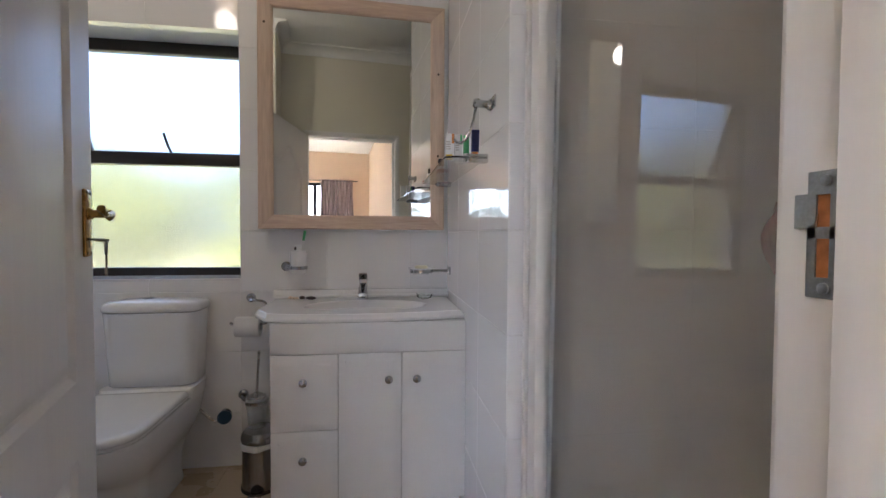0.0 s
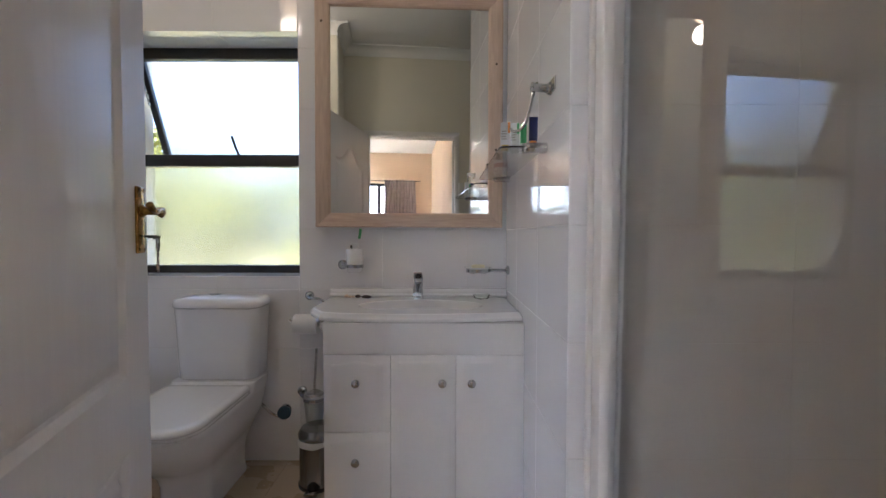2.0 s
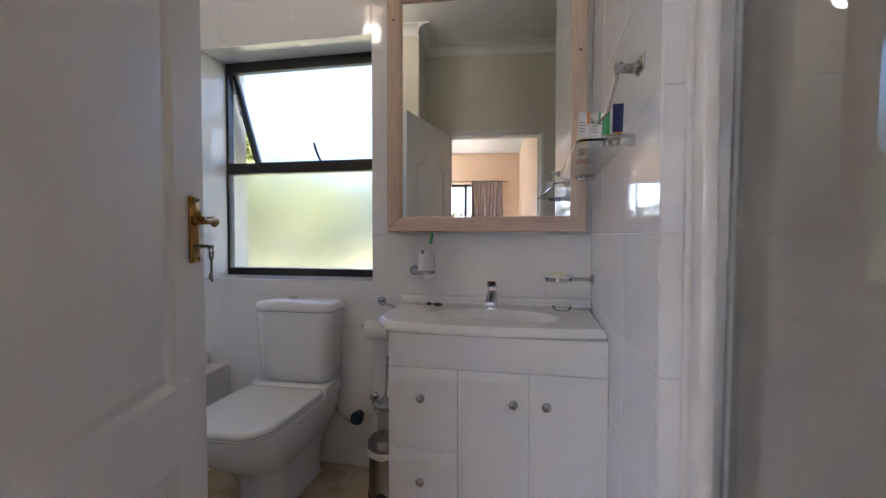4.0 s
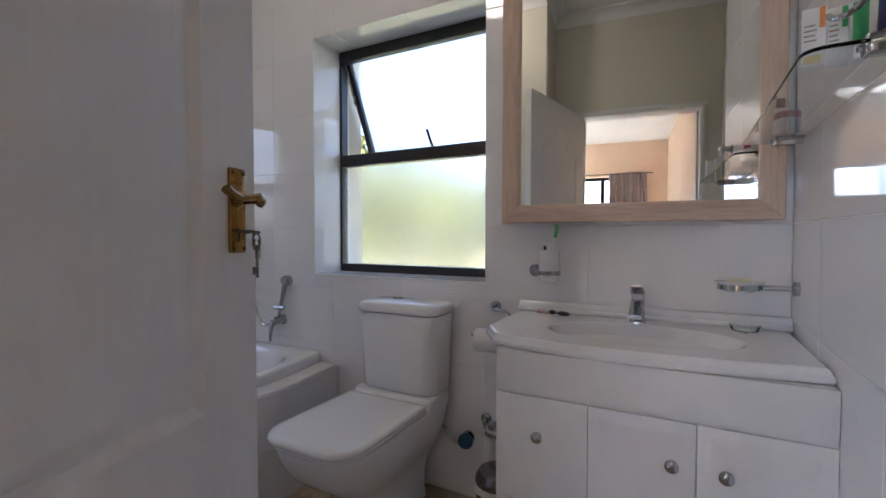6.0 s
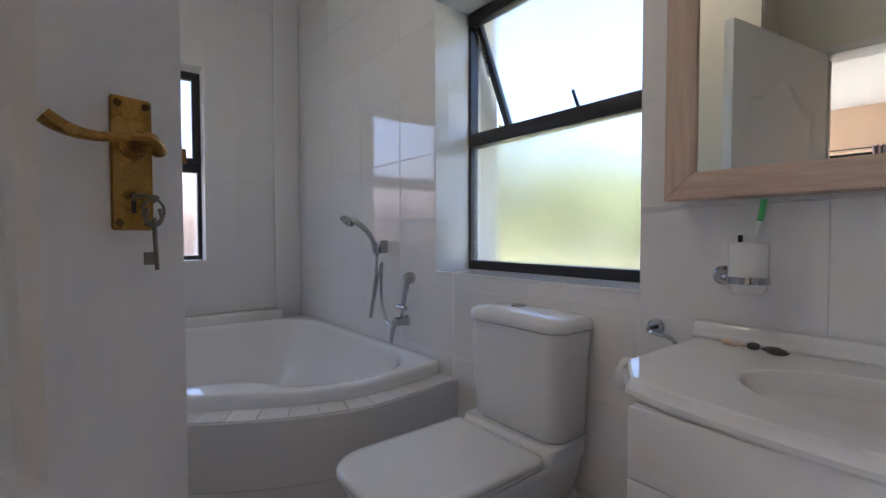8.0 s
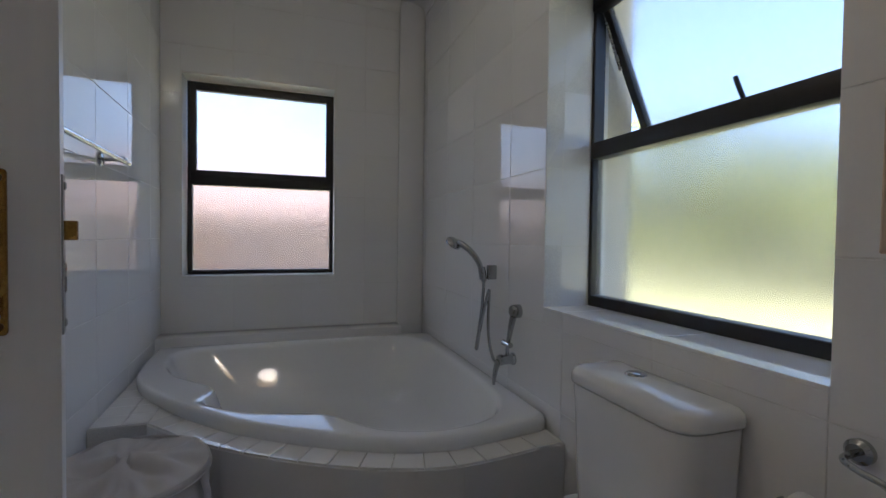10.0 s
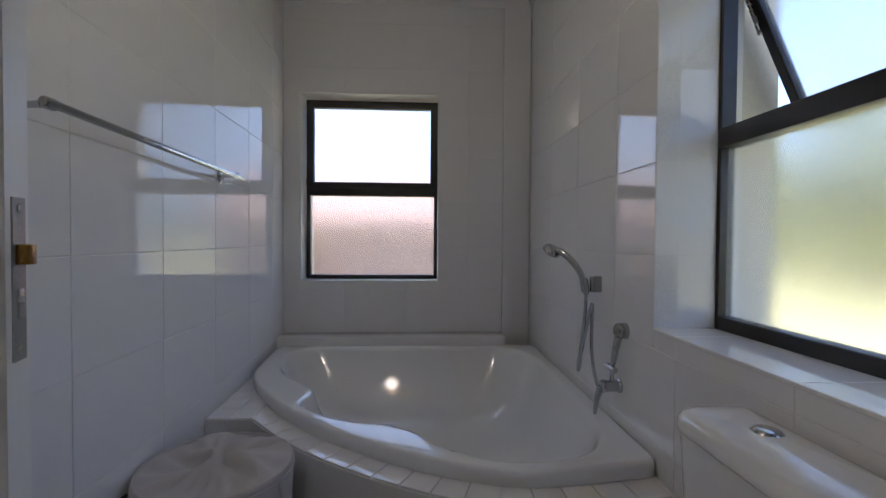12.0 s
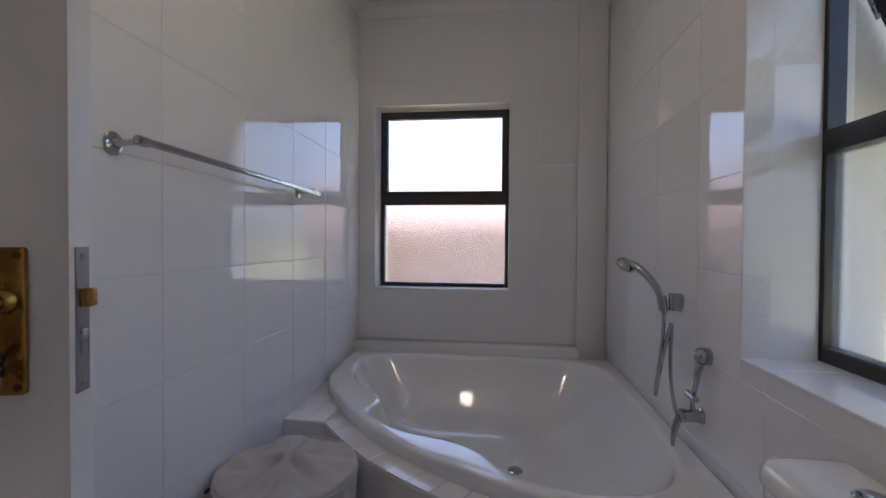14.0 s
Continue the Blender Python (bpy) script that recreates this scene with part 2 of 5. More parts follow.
def lathe(profile, at=(0, 0, 0), axis=(0, 0, 1), seg=24, cap=(True, True), bm=None):
    """profile: (radius, height) pairs along the axis from at."""
    q = Vector((0, 0, 1)).rotation_difference(Vector(axis).normalized()).to_matrix()
    loops = [[Vector(at) + q @ Vector((max(r, 1e-4) * math.cos(2 * math.pi * i / seg), max(r, 1e-4) * math.sin(2 * math.pi * i / seg), h)) for i in range(seg)] for r, h in profile]
    return loft(loops, cap, True, bm)


def rod(a, b, r, seg=16, bm=None, r2=None):
    a, b = Vector(a), Vector(b)
    L = (b - a).length
    r2 = r if r2 is None else r2
    e = min(r, r2, L / 2) * 0.2
    return lathe([(r - e, 0), (r, e), (r2, L - e), (r2 - e, L)], a, b - a, seg, bm=bm)


def smooth_path(points, steps=8):
    pts = [Vector(p) for p in points]
    pts = [2 * pts[0] - pts[1]] + pts + [2 * pts[-1] - pts[-2]]
    out = []
    for a, b, c, d in zip(pts, pts[1:], pts[2:], pts[3:]):
        for k in range(steps):
            t = k / steps
            out.append(0.5 * ((2 * b) + (c - a) * t + (2 * a - 5 * b + 4 * c - d) * t * t + (3 * b - a - 3 * c + d) * t ** 3))
    return out + [pts[-2]]


def tube(points, r, seg=12, steps=8, bm=None, smooth=True, radii=None, flat=1.0):
    path = smooth_path(points, steps) if smooth else [Vector(p) for p in points]
    loops, side = [], None
    for i, p in enumerate(path):
        d = (path[min(i + 1, len(path) - 1)] - path[max(i - 1, 0)]).normalized()
        if side is None:
            side = d.cross(Vector((0, 0, 1)))
            if side.length < 0.1:
                side = d.cross(Vector((0, 1, 0)))
        side = (side - d * side.dot(d)).normalized()
        up = side.cross(d)
        rr = r if radii is None else radii(i / (len(path) - 1))
        loops.append([p + side * rr * math.cos(2 * math.pi * k / seg) + up * rr * flat * math.sin(2 * math.pi * k / seg) for k in range(seg)])
    return loft(loops, bm=bm)


def rounded(x0, x1, y0, y1, r, k=5, z=0.0):
    """A rounded rectangle; r: one radius, or four from the corner (x1, y0) round against the clock."""
    rs = r if isinstance(r, (tuple, list)) else (r,) * 4
    out = []
    for (cx, cy, a), q in zip(((x1, y0, -90), (x1, y1, 0), (x0, y1, 90), (x0, y0, 180)), rs):
        q = max(q, 1e-4)
        ox, oy = cx - q if cx == x1 else cx + q, cy - q if cy == y1 else cy + q
        for i in range(k + 1):
            t = radians(a + 90 * i / k)
            out.append(Vector((ox + q * math.cos(t), oy + q * math.sin(t), z)))
    return out


def inset(loop, d):
    """The loop moved inwards by d, in the xy plane (loop runs against the clock)."""
    n, out = len(loop), []
    for i in range(n):
        a, b, c = loop[i - 1], loop[i], loop[(i + 1) % n]
        e, f = (b - a).xy, (c - b).xy
        if e.length < 1e-9:
            e = f
        if f.length < 1e-9:
            f = e
        e, f = e.normalized(), f.normalized()
        m = Vector((-e.y - f.y, e.x + f.x))
        m = m.normalized() / max(0.4, m.normalized().dot(Vector((-e.y, e.x))))
        out.append(Vector((b.x + m.x * d, b.y + m.y * d, b.z)))
    return out


def at_z(loop, z):
    return [Vector((p.x, p.y, z)) for p in loop]


def shrink(loop, f, z):
    c = sum(loop, Vector()) / len(loop)
    return [Vector((c.x + (p.x - c.x) * f, c.y + (p.y - c.y) * f, z)) for p in loop]


def prism(loop, z0, z1, e=0.0, k=3, bm=None):
    """An upright solid over a loop with rounded upper and lower edges."""
    loops = []
    if e:
        for i in range(k + 1):
            a = radians(90 * i / k)
            loops.append(at_z(inset(loop, e * (1 - math.sin(a))), z0 + e * (1 - math.cos(a))))
        for i in range(k + 1):
            a = radians(90 * i / k)
            loops.append(at_z(inset(loop, e * (1 - math.cos(a))), z1 - e + e * math.sin(a)))
    else:
        loops = [at_z(loop, z0), at_z(loop, z1)]
    return loft(loops, bm=bm)


# ---------- the room ----------
NORTH, WEST, EAST, SOUTH = 2.33, -3.058, 0.452, 0.793   # tiled faces
DOORW = 0.437                                          # painted face of the door wall
CEIL = 2.76
SLANT = -0.035                                         # the towel-rail wall runs slightly out of square
B = 0.0018                                             # grout lies this far behind the tile faces



def south_at(x):
    return SOUTH - SLANT * (x + 1.21)


def holed(axis, lo, hi, u0, u1, z0, z1, hole):
    """A wall slab across an axis from lo to hi, with one opening (u0, u1, z0, z1)."""
    a, b, c, d = hole
    bm = bmesh.new()
    for p, q, r, s in ((u0, a, z0, z1), (b, u1, z0, z1), (a, b, z0, c), (a, b, d, z1)):
        if q - p > 1e-4 and s - r > 1e-4:
            box(*((lo, hi, p, q) if axis == 'x' else (p, q, lo, hi)), r, s, bm=bm)
    return bm


W1 = (-1.466, -0.541, 0.896, 2.066)      # main window: x, x, z, z
W2 = (0.830, 1.733, 0.892, 2.119)        # small window: y, y, z, z
DR = (-0.348, 0.472, 0.0, 2.03)          # doorway: x, x, z, z
W3 = (-2.9, 0.10, 0.65, 2.16)            # bedroom window: x, x, z, z

wall_north = solid("wall_north", holed('y', NORTH + B, 2.60, -3.42, 0.60, -0.05, CEIL + 0.1, W1), M_GROUT, "white-tiled bathroom wall behind the vanity and toilet", "wall", "structure", False)
wall_west = solid("wall_west", holed('x', -3.42, WEST - B, 0.30, NORTH + B, -0.05, CEIL + 0.1, W2), M_GROUT, "white-tiled end wall above the corner bath", "wall", "structure", False)
wall_east = solid("wall_east", box(EAST + B, 1.62, 1.262 + B, NORTH + B - 0.002, -0.05, CEIL + 0.1), M_GROUT, "white-tiled wall beside the vanity, ending at the shower", "wall", "structure", False)
wall_south = solid("wall_south", loft([[Vector((x, y, z)) for x, y in ((-3.42, 0.302), (-0.53, 0.302), (-0.53, south_at(-0.53) - B), (-3.42, south_at(-3.42) - B))] for z in (-0.05, CEIL + 0.1)]), M_GROUT, "white-tiled wall with the towel rail", "wall", "structure", False)
wall_door = solid("wall_door", holed('y', 0.30, DOORW, -0.53 + 0.002, 1.62, -0.05, CEIL + 0.1, DR), M_PAINT, "beige-painted wall round the doorway", "wall", "structure", False)
solid("wall_recess", box(-0.534, -0.526, DOORW + 0.001, SOUTH - 0.012, -0.02, CEIL + 0.05), M_PAINT, "beige-painted side of the door recess", "wall", "structure", False)
wall_shower = solid("wall_shower", box(1.45, 1.62, DOORW, 1.262, -0.05, CEIL + 0.1), M_GROUT, "white-tiled far wall of the shower", "wall", "structure", False)
solid("ceiling", box(-3.45, 1.65, 0.25, 2.65, CEIL, CEIL + 0.15), M_CEIL, "white painted bathroom ceiling", "ceiling", "structure", False)
floor = solid("floor", box(-3.45, 1.65, 0.25, 2.65, -0.12, -0.004), M_FGROUT, "beige tiled bathroom floor", "floor", "structure", False)

# boxed pipe in the corner and the low step behind the bath
solid("pipe_casing", box(WEST, WEST + 0.020, 2.150, NORTH - 0.001, 0.0, CEIL, 0.006, 3), M_TILE, "white-tiled boxed pipe in the corner", "casing", "structure")
ledge_back = solid("bath_ledge", box(WEST, -2.906, south_at(-3.0) - 0.004, 2.149, 0.0, 0.562, 0.004), M_TILE, "white-tiled low step between the bath and the wall", "ledge", "structure")

solid("wall_stub", loft([[Vector((x, south_at(x) + e, z)) for x, e in ((-0.985, -B), (-0.531, -B), (-0.531, 0.002), (-0.985, 0.002))] for z in (0.0, CEIL)]), M_PAINT, "beige-painted end of the wall behind the open door", "wall", "structure", False)


def cornice(name, a, b, nrm):
    """A coved plaster cornice from a to b; nrm points into the room."""
    prof = [(0.0, 0.0), (0.006, 0.0), (0.010, 0.012)] + [(0.010 + 0.062 * (1 - math.cos(radians(t))), 0.012 + 0.050 * math.sin(radians(t))) for t in range(10, 91, 16)] + [(0.085, 0.066), (0.085, 0.075), (0.0, 0.075)]
    loops = [[Vector((p[0] + nrm[0] * u, p[1] + nrm[1] * u, CEIL - 0.075 + v)) for u, v in prof] for p in (a, b)]
    solid(name, loft(loops), M_CEIL, "white coved plaster cornice under the ceiling", "cornice", "structure")


cornice("cornice_west", (WEST, south_at(WEST)), (WEST, 2.15), (1, 0))
cornice("cornice_north", (WEST + 0.020, NORTH), (EAST, NORTH), (0, -1))
cornice("cornice_south", (WEST, south_at(WEST)), (-0.53, south_at(-0.53)), (0, 1))
cornice("cornice_door", (-0.526, DOORW), (1.45, DOORW), (0, 1))
cornice("cornice_recess", (-0.526, DOORW), (-0.526, south_at(-0.53) + 0.085), (1, 0))
cornice("cornice_east", (EAST, 1.262), (EAST, NORTH), (-1, 0))


# ---------- windows ----------
def bar_frame(u0, u1, z0, z1, w, lo, hi, axis, e=0.003):
    """Four butted bars of width w round a rectangle."""
    bm = bmesh.new()
    for p, q, r, s in ((u0, u0 + w, z0, z1), (u1 - w, u1, z0, z1), (u0 + w, u1 - w, z0, z0 + w), (u0 + w, u1 - w, z1 - w, z1)):
        box(*((lo, hi, p, q) if axis == 'x' else (p, q, lo, hi)), r, s, e, 1, bm=bm)
    return bm


def pane(name, parent, x0, x1, y0, y1, z0, z1, material, label):
    ob = part(name, box(x0, x1, y0, y1, z0, z1), material, parent, label, False)
    ob.visible_shadow = False
    return ob


win1 = tagged(thing("window_1", (-1.0, 2.53, W1[2]), "dark metal window with frosted panes, its upper sash hung open", "window"), kind="structure")
a, b, c, d = W1
part("window_frame", bar_frame(a - 0.03, b + 0.03, c, d + 0.02, 0.043, 2.525, 2.575, 'y'), M_DARK, win1)
part("transom", box(a + 0.006, b - 0.006, 2.520, 2.580, 1.455, 1.515, 0.004), M_DARK, win1)
pane("lower_pane", win1, a, b, 2.548, 2.553, c + 0.03, 1.460, M_FROST, "frosted glass pane")
# the top-hung sash swings outwards about its upper edge
sash_turn = Matrix.Translation((0, 2.556, 2.045)) @ pose(0, 0, 0, 25, 0, 0) @ Matrix.Translation((0, -2.556, -2.045))
sash = part("sash", turn(bar_frame(a + 0.008, b - 0.008, 1.475, 2.045, 0.034, 2.540, 2.572, 'y'), sash_turn), M_DARK, win1, "dark metal sash propped open")
glass = part("upper_pane", turn(box(a + 0.035, b - 0.035, 2.554, 2.559, 1.50, 2.02), sash_turn), M_FROST, sash, "frosted glass pane", False)
glass.visible_shadow = False
part("head_bar", box(a + 0.006, b - 0.006, 2.515, 2.560, 2.004, 2.052, 0.003), M_DARK, win1)
for s in (a + 0.012, b - 0.024):
    part("stay_arm", tube([(s, 2.556, 2.02), (s + 0.004, 2.60, 1.90), (s + 0.006, 2.64, 1.80)], 0.006, 8), M_STEEL, win1, "pale steel stay")
part("peg_handle", tube([(-1.024, 2.778, 1.550), (-1.029, 2.745, 1.585), (-1.036, 2.732, 1.620), (-1.045, 2.726, 1.655)], 0.0075, 8), M_DARK, sash)

win2 = tagged(thing("window_2", (-3.20, 1.28, W2[2]), "small dark metal window with frosted panes, shut", "window"), kind="structure")
a, b, c, d = W2
part("window_frame", bar_frame(a + 0.014, b - 0.004, c + 0.010, d - 0.018, 0.026, -3.231, -3.181, 'x'), M_DARK, win2)
part("transom", box(-3.236, -3.178, a + 0.030, b - 0.020, 1.462, 1.530, 0.004), M_DARK, win2)
part("sash", bar_frame(a + 0.030, b - 0.022, 1.520, d - 0.036, 0.034, -3.221, -3.174, 'x'), M_DARK, win2)
pane("lower_pane", win2, -3.208, -3.203, a + 0.030, b - 0.020, c + 0.03, 1.475, M_FROST, "frosted glass pane")
pane("upper_pane", win2, -3.208, -3.203, a + 0.055, b - 0.045, 1.54, d - 0.060, M_FROST, "frosted glass pane")
for y in (a + 0.012, b - 0.019):
    part("hinge_knuckle", rod((-3.176, y + 0.008, 1.525), (-3.176, y + 0.008, 1.575), 0.006, 10), M_DARK, win2)
solid("window_reveal", holed('x', -3.25, WEST - B - 0.002, a - 0.01, b + 0.01, c - 0.01, d + 0.01, (a + 0.008, b - 0.008, c + 0.008, d - 0.008)), M_FRAMEW, "white-painted reveal of the small window", "reveal", "structure", False)


# ---------- doorway, door and lock ----------
door_frame = tagged(thing("door_frame", (0.05, 0.37, 0), "white-painted timber door frame with a stop and a strike plate", "door frame"), kind="structure")
for x, s in ((DR[0], 1), (DR[1], -1)):
    part("jamb", box(min(x, x + s * 0.028), max(x, x + s * 0.028), 0.285, 0.438, 0, 2.002, 0.009, 3), M_FRAMEW, door_frame)
    part("stop", box(min(x + s * 0.028, x + s * 0.040), max(x + s * 0.028, x + s * 0.040), 0.335, 0.375, 0, 1.990, 0.002), M_FRAMEW, door_frame)
    part("architrave", box(min(x + s * 0.018, x - s * 0.012), max(x + s * 0.018, x - s * 0.012), 0.439, 0.445, 0, 2.042, 0.002), M_FRAMEW, door_frame)
part("head", box(DR[0], DR[1], 0.285, 0.438, 2.002, 2.030, 0.003), M_FRAMEW, door_frame)
part("head_architrave", box(DR[0] - 0.012, DR[1] + 0.012, 0.4395, 0.446, 2.012, 2.042, 0.002), M_FRAMEW, door_frame)

JX = DR[1] - 0.028
strike = thing("strike_plate", (JX, 0.40, 1.10), "dull zinc strike plate with two raw-wood slots in the door jamb", "strike plate")
bm = bmesh.new()
z0, z1, ya, yb = 1.062, 1.160, 0.379, 0.404
for p, q, r, s in ((ya, yb, z0, 1.078), (ya, yb, 1.108, 1.117), (ya, yb, 1.142, z1), (ya, ya + 0.007, 1.078, 1.142), (yb - 0.007, yb, 1.078, 1.142)):
    box(JX - 0.003, JX + 0.001, p, q, r, s, bm=bm)
part("plate", bm, M_ZINC, strike)
part("lip", loft([[Vector((JX - 0.0030 + dx + e, y, z)) for e, z in ((0, 1.116), (0.0018, 1.116), (0.0018, 1.143), (0, 1.143))] for y, dx in ((0.403, 0.0), (0.409, -0.0004), (0.414, 0.0004), (0.418, 0.003))]), M_ZINC, strike)
part("slot_wood", box(JX - 0.0015, JX + 0.0005, ya + 0.006, yb - 0.006, 1.076, 1.144), M_REBATE, strike, "raw orange wood in the slots")
for z in (1.070, 1.152):
    part("screw", lathe([(0.0045, 0), (0.0045, 0.0015), (0.003, 0.0022)], (JX - 0.003, 0.389, z), (-1, 0, 0), 10), M_ZINC, strike)

HINGE, EDGE = Vector((-0.312, 0.458, 0)), Vector((-0.548, 1.2335, 0))
LEAF, LEAF_T, LEAF_H = (EDGE - HINGE).length, 0.040, 1.985
ux = (EDGE - HINGE).normalized()
# leaf axes: u from hinge to free edge, v out of the face that looks into the room's middle, w up
LM = Matrix(((ux.x, -ux.y * -1, 0, HINGE.x), (ux.y, -ux.x, 0, HINGE.y), (0, 0, 1, 0.012), (0, 0, 0, 1)))
LM[0][1], LM[1][1] = ux.y, -ux.x


def panel_loop(u0, u1, w0, w1, arch, n=14):
    pts = [Vector((u0, w0, 0)), Vector((u1, w0, 0))]
    for i in range(n + 1):
        t = i / n
        u = u1 + (u0 - u1) * t
        k = abs(2 * t - 1)
        rise = arch * (0.5 + 0.5 * math.cos(math.pi * min(1, k / 0.75)))
        pts.append(Vector((u, w1 + rise, 0)))
    return pts


def leaf_face(side):
    """One moulded face of the door: the flat with two pressed panels."""
    bm = bmesh.new()
    off = 0.0 if side > 0 else -LEAF_T
    outer = [bm.verts.new((u, off, w)) for u, w in ((0.0, 0.0), (LEAF, 0.0), (LEAF, LEAF_H), (0.0, LEAF_H))]
    edges = [bm.edges.new((outer[i], outer[(i + 1) % 4])) for i in range(4)]
    rings = []
    for loop in (panel_loop(0.13, LEAF - 0.135, 0.23, 0.63, 0.0), panel_loop(0.13, LEAF - 0.135, 0.79, 1.68, 0.13)):
        stack = []
        for d, h in ((0, 0), (0.006, -0.004), (0.016, -0.009), (0.024, -0.009), (0.044, -0.003), (0.050, -0.002)):
            stack.append([bm.verts.new((p.x, off + side * h, p.y)) for p in inset(loop, d)])
        n = len(loop)
        edges += [bm.edges.new((stack[0][i], stack[0][(i + 1) % n])) for i in range(n)]
        rings.append(stack)
    bmesh.ops.triangle_fill(bm, edges=edges, use_beauty=True)
    for stack in rings:
        n = len(stack[0])
        for p, q in zip(stack, stack[1:]):
            for i in range(n):
                bm.faces.new((p[i], p[(i + 1) % n], q[(i + 1) % n], q[i]))
        bm.faces.new(stack[-1])
    return fix(bm)


door = tagged(thing("door_1", HINGE, "white moulded panel door standing open into the bathroom", "door"), kind="structure")
core = box(0.0015, LEAF - 0.0015, -LEAF_T + 0.011, -0.011, 0.0, LEAF_H)
bm = bmesh.new()
for p, q, r, s in ((0, LEAF, 0.0, 0.0008), (0, LEAF, LEAF_H - 0.0008, LEAF_H), (0, 0.0008, 0, LEAF_H), (LEAF - 0.0008, LEAF, 0, LEAF_H)):
    box(p, q, -LEAF_T, 0.0, r, s, bm=bm)
merge(core, bm)
part("leaf", turn(core, LM), M_DOOR, door, "", False)
for s, nm in ((1, "inner_face"), (-1, "outer_face")):
    part(nm, turn(leaf_face(s), LM), M_DOOR, door, "", True, 12)

HU, HZ = LEAF - 0.056, 1.132      # middle of the handle plate
for s, o in ((1, 0.0), (-1, -LEAF_T)):
    f = lambda u, v, w: LM @ Vector((u, o + s * v, w - 0.012))
    frame2 = LM @ Matrix.Translation((HU, o, HZ - 0.012)) @ (pose(0, 0, 0, 90 if s < 0 else 90, 0, 0) if s < 0 else pose(0, 0, 0, 90, 0, 180))
    plate_bm = prism(rounded(-0.0205, 0.0205, -0.074, 0.074, 0.003, 2), 0.0, 0.007, 0.002, 2)
    plate = part("handle_plate", turn(plate_bm, frame2), M_BRASS, door, "aged brass lever handle plate")
    part("handle_boss", lathe([(0.015, 0), (0.013, 0.006), (0.0095, 0.010), (0.0085, 0.030), (0.0100, 0.044), (0.006, 0.047)], f(HU, 0.006, HZ + 0.020), f(0, 1, 0) - f(0, 0, 0), 20), M_BRASS, plate)
    lever_pts = [f(HU + 0.013, 0.040, HZ + 0.012), f(HU + 0.008, 0.047, HZ + 0.017), f(HU - 0.005, 0.051, HZ + 0.021), f(HU - 0.026, 0.052, HZ + 0.020), f(HU - 0.048, 0.052, HZ + 0.017), f(HU - 0.066, 0.051, HZ + 0.019), f(HU - 0.080, 0.049, HZ + 0.025), f(HU - 0.087, 0.048, HZ + 0.030)]
    part("lever", tube(lever_pts, 0.008, 16, 8, radii=lambda t: 0.0078 - 0.0030 * math.sin(math.pi * min(1.0, t * 1.05)) ** 2), M_BRASS, plate, "curved brass lever")
    for du in (-0.014, 0.014):
        for dz in (-0.066, 0.066):
            part("screw", lathe([(0.0042, 0), (0.0042, 0.001), (0.003, 0.002)], f(HU + du, 0.0068, HZ + dz), f(0, 1, 0) - f(0, 0, 0), 10), M_OLDBRASS, plate, "dark screw head")
    kh = merge(lathe([(0.0045, 0), (0.0045, 0.0006)], f(HU, 0.0068, HZ - 0.036), f(0, 1, 0) - f(0, 0, 0), 12),
               turn(box(-0.0025, 0.0025, -0.0002, 0.0004, -0.055, -0.038), LM @ Matrix.Translation((HU, o + s * 0.007, HZ - 0.012))))
    part("keyhole", kh, M_BLACK, plate, "dark keyhole")
f = lambda u, v, w: LM @ Vector((u, v, w - 0.012))
fore = part("lock_forend", turn(box(LEAF - 0.0005, LEAF + 0.0015, -0.031, -0.009, 1.052, 1.206), LM @ Matrix.Translation((0, 0, -0.012))), M_ZINC, door, "zinc lock forend in the door edge", False)
part("latch_bolt", turn(box(LEAF, LEAF + 0.012, -0.027, -0.013, 1.143, 1.162, 0.001), LM @ Matrix.Translation((0, 0, -0.012))), M_BRASS, fore, "brass latch bolt")
part("dead_bolt", turn(box(LEAF, LEAF + 0.003, -0.026, -0.016, 1.092, 1.120, 0.001), LM @ Matrix.Translation((0, 0, -0.012))), M_STEEL, fore)
for z in (1.062, 1.196):
    part("screw", lathe([(0.004, 0), (0.004, 0.001), (0.0025, 0.002)], f(LEAF + 0.0015, -0.020, z), ux, 10), M_ZINC, fore)

# the key in the lock, with a second one hanging from its ring
key = thing("key", f(HU, 0.012, HZ - 0.04), "old steel lever key hanging from the lock of the door", "key")
part("bow", tube([f(HU - 0.006, 0.020, HZ - 0.040), f(HU - 0.004, 0.034, HZ - 0.037), f(HU + 0.010, 0.040, HZ - 0.038), f(HU + 0.012, 0.026, HZ - 0.042)], 0.0022, 8), M_OLDSTEEL, key)
part("shank_in_lock", rod(f(HU, 0.004, HZ - 0.036), f(HU, 0.036, HZ - 0.036), 0.0026, 10), M_OLDSTEEL, key)
ring = [f(HU + 0.008 + 0.011 * math.sin(t), 0.036, HZ - 0.053 + 0.013 * math.cos(t)) for t in [i * math.pi / 8 for i in range(16)]]
part("key_ring", tube(ring + ring[:1], 0.0016, 8, 1, smooth=False), M_OLDSTEEL, key)
part("hanging_shank", rod(f(HU + 0.008, 0.036, HZ - 0.060), f(HU + 0.011, 0.035, HZ - 0.118), 0.0024, 10), M_OLDSTEEL, key)
part("hanging_bow", tube([f(HU + 0.002, 0.036, HZ - 0.050), f(HU + 0.000, 0.036, HZ - 0.062), f(HU + 0.008, 0.036, HZ - 0.070), f(HU + 0.016, 0.036, HZ - 0.062), f(HU + 0.014, 0.036, HZ - 0.050)], 0.0022, 8), M_OLDSTEEL, key)
part("bit", turn(box(-0.012, 0.0, -0.0012, 0.0012, -0.014, 0.0, 0.0005), LM @ Matrix.Translation((HU + 0.010, 0.035, HZ - 0.012 - 0.098))), M_OLDSTEEL, key)


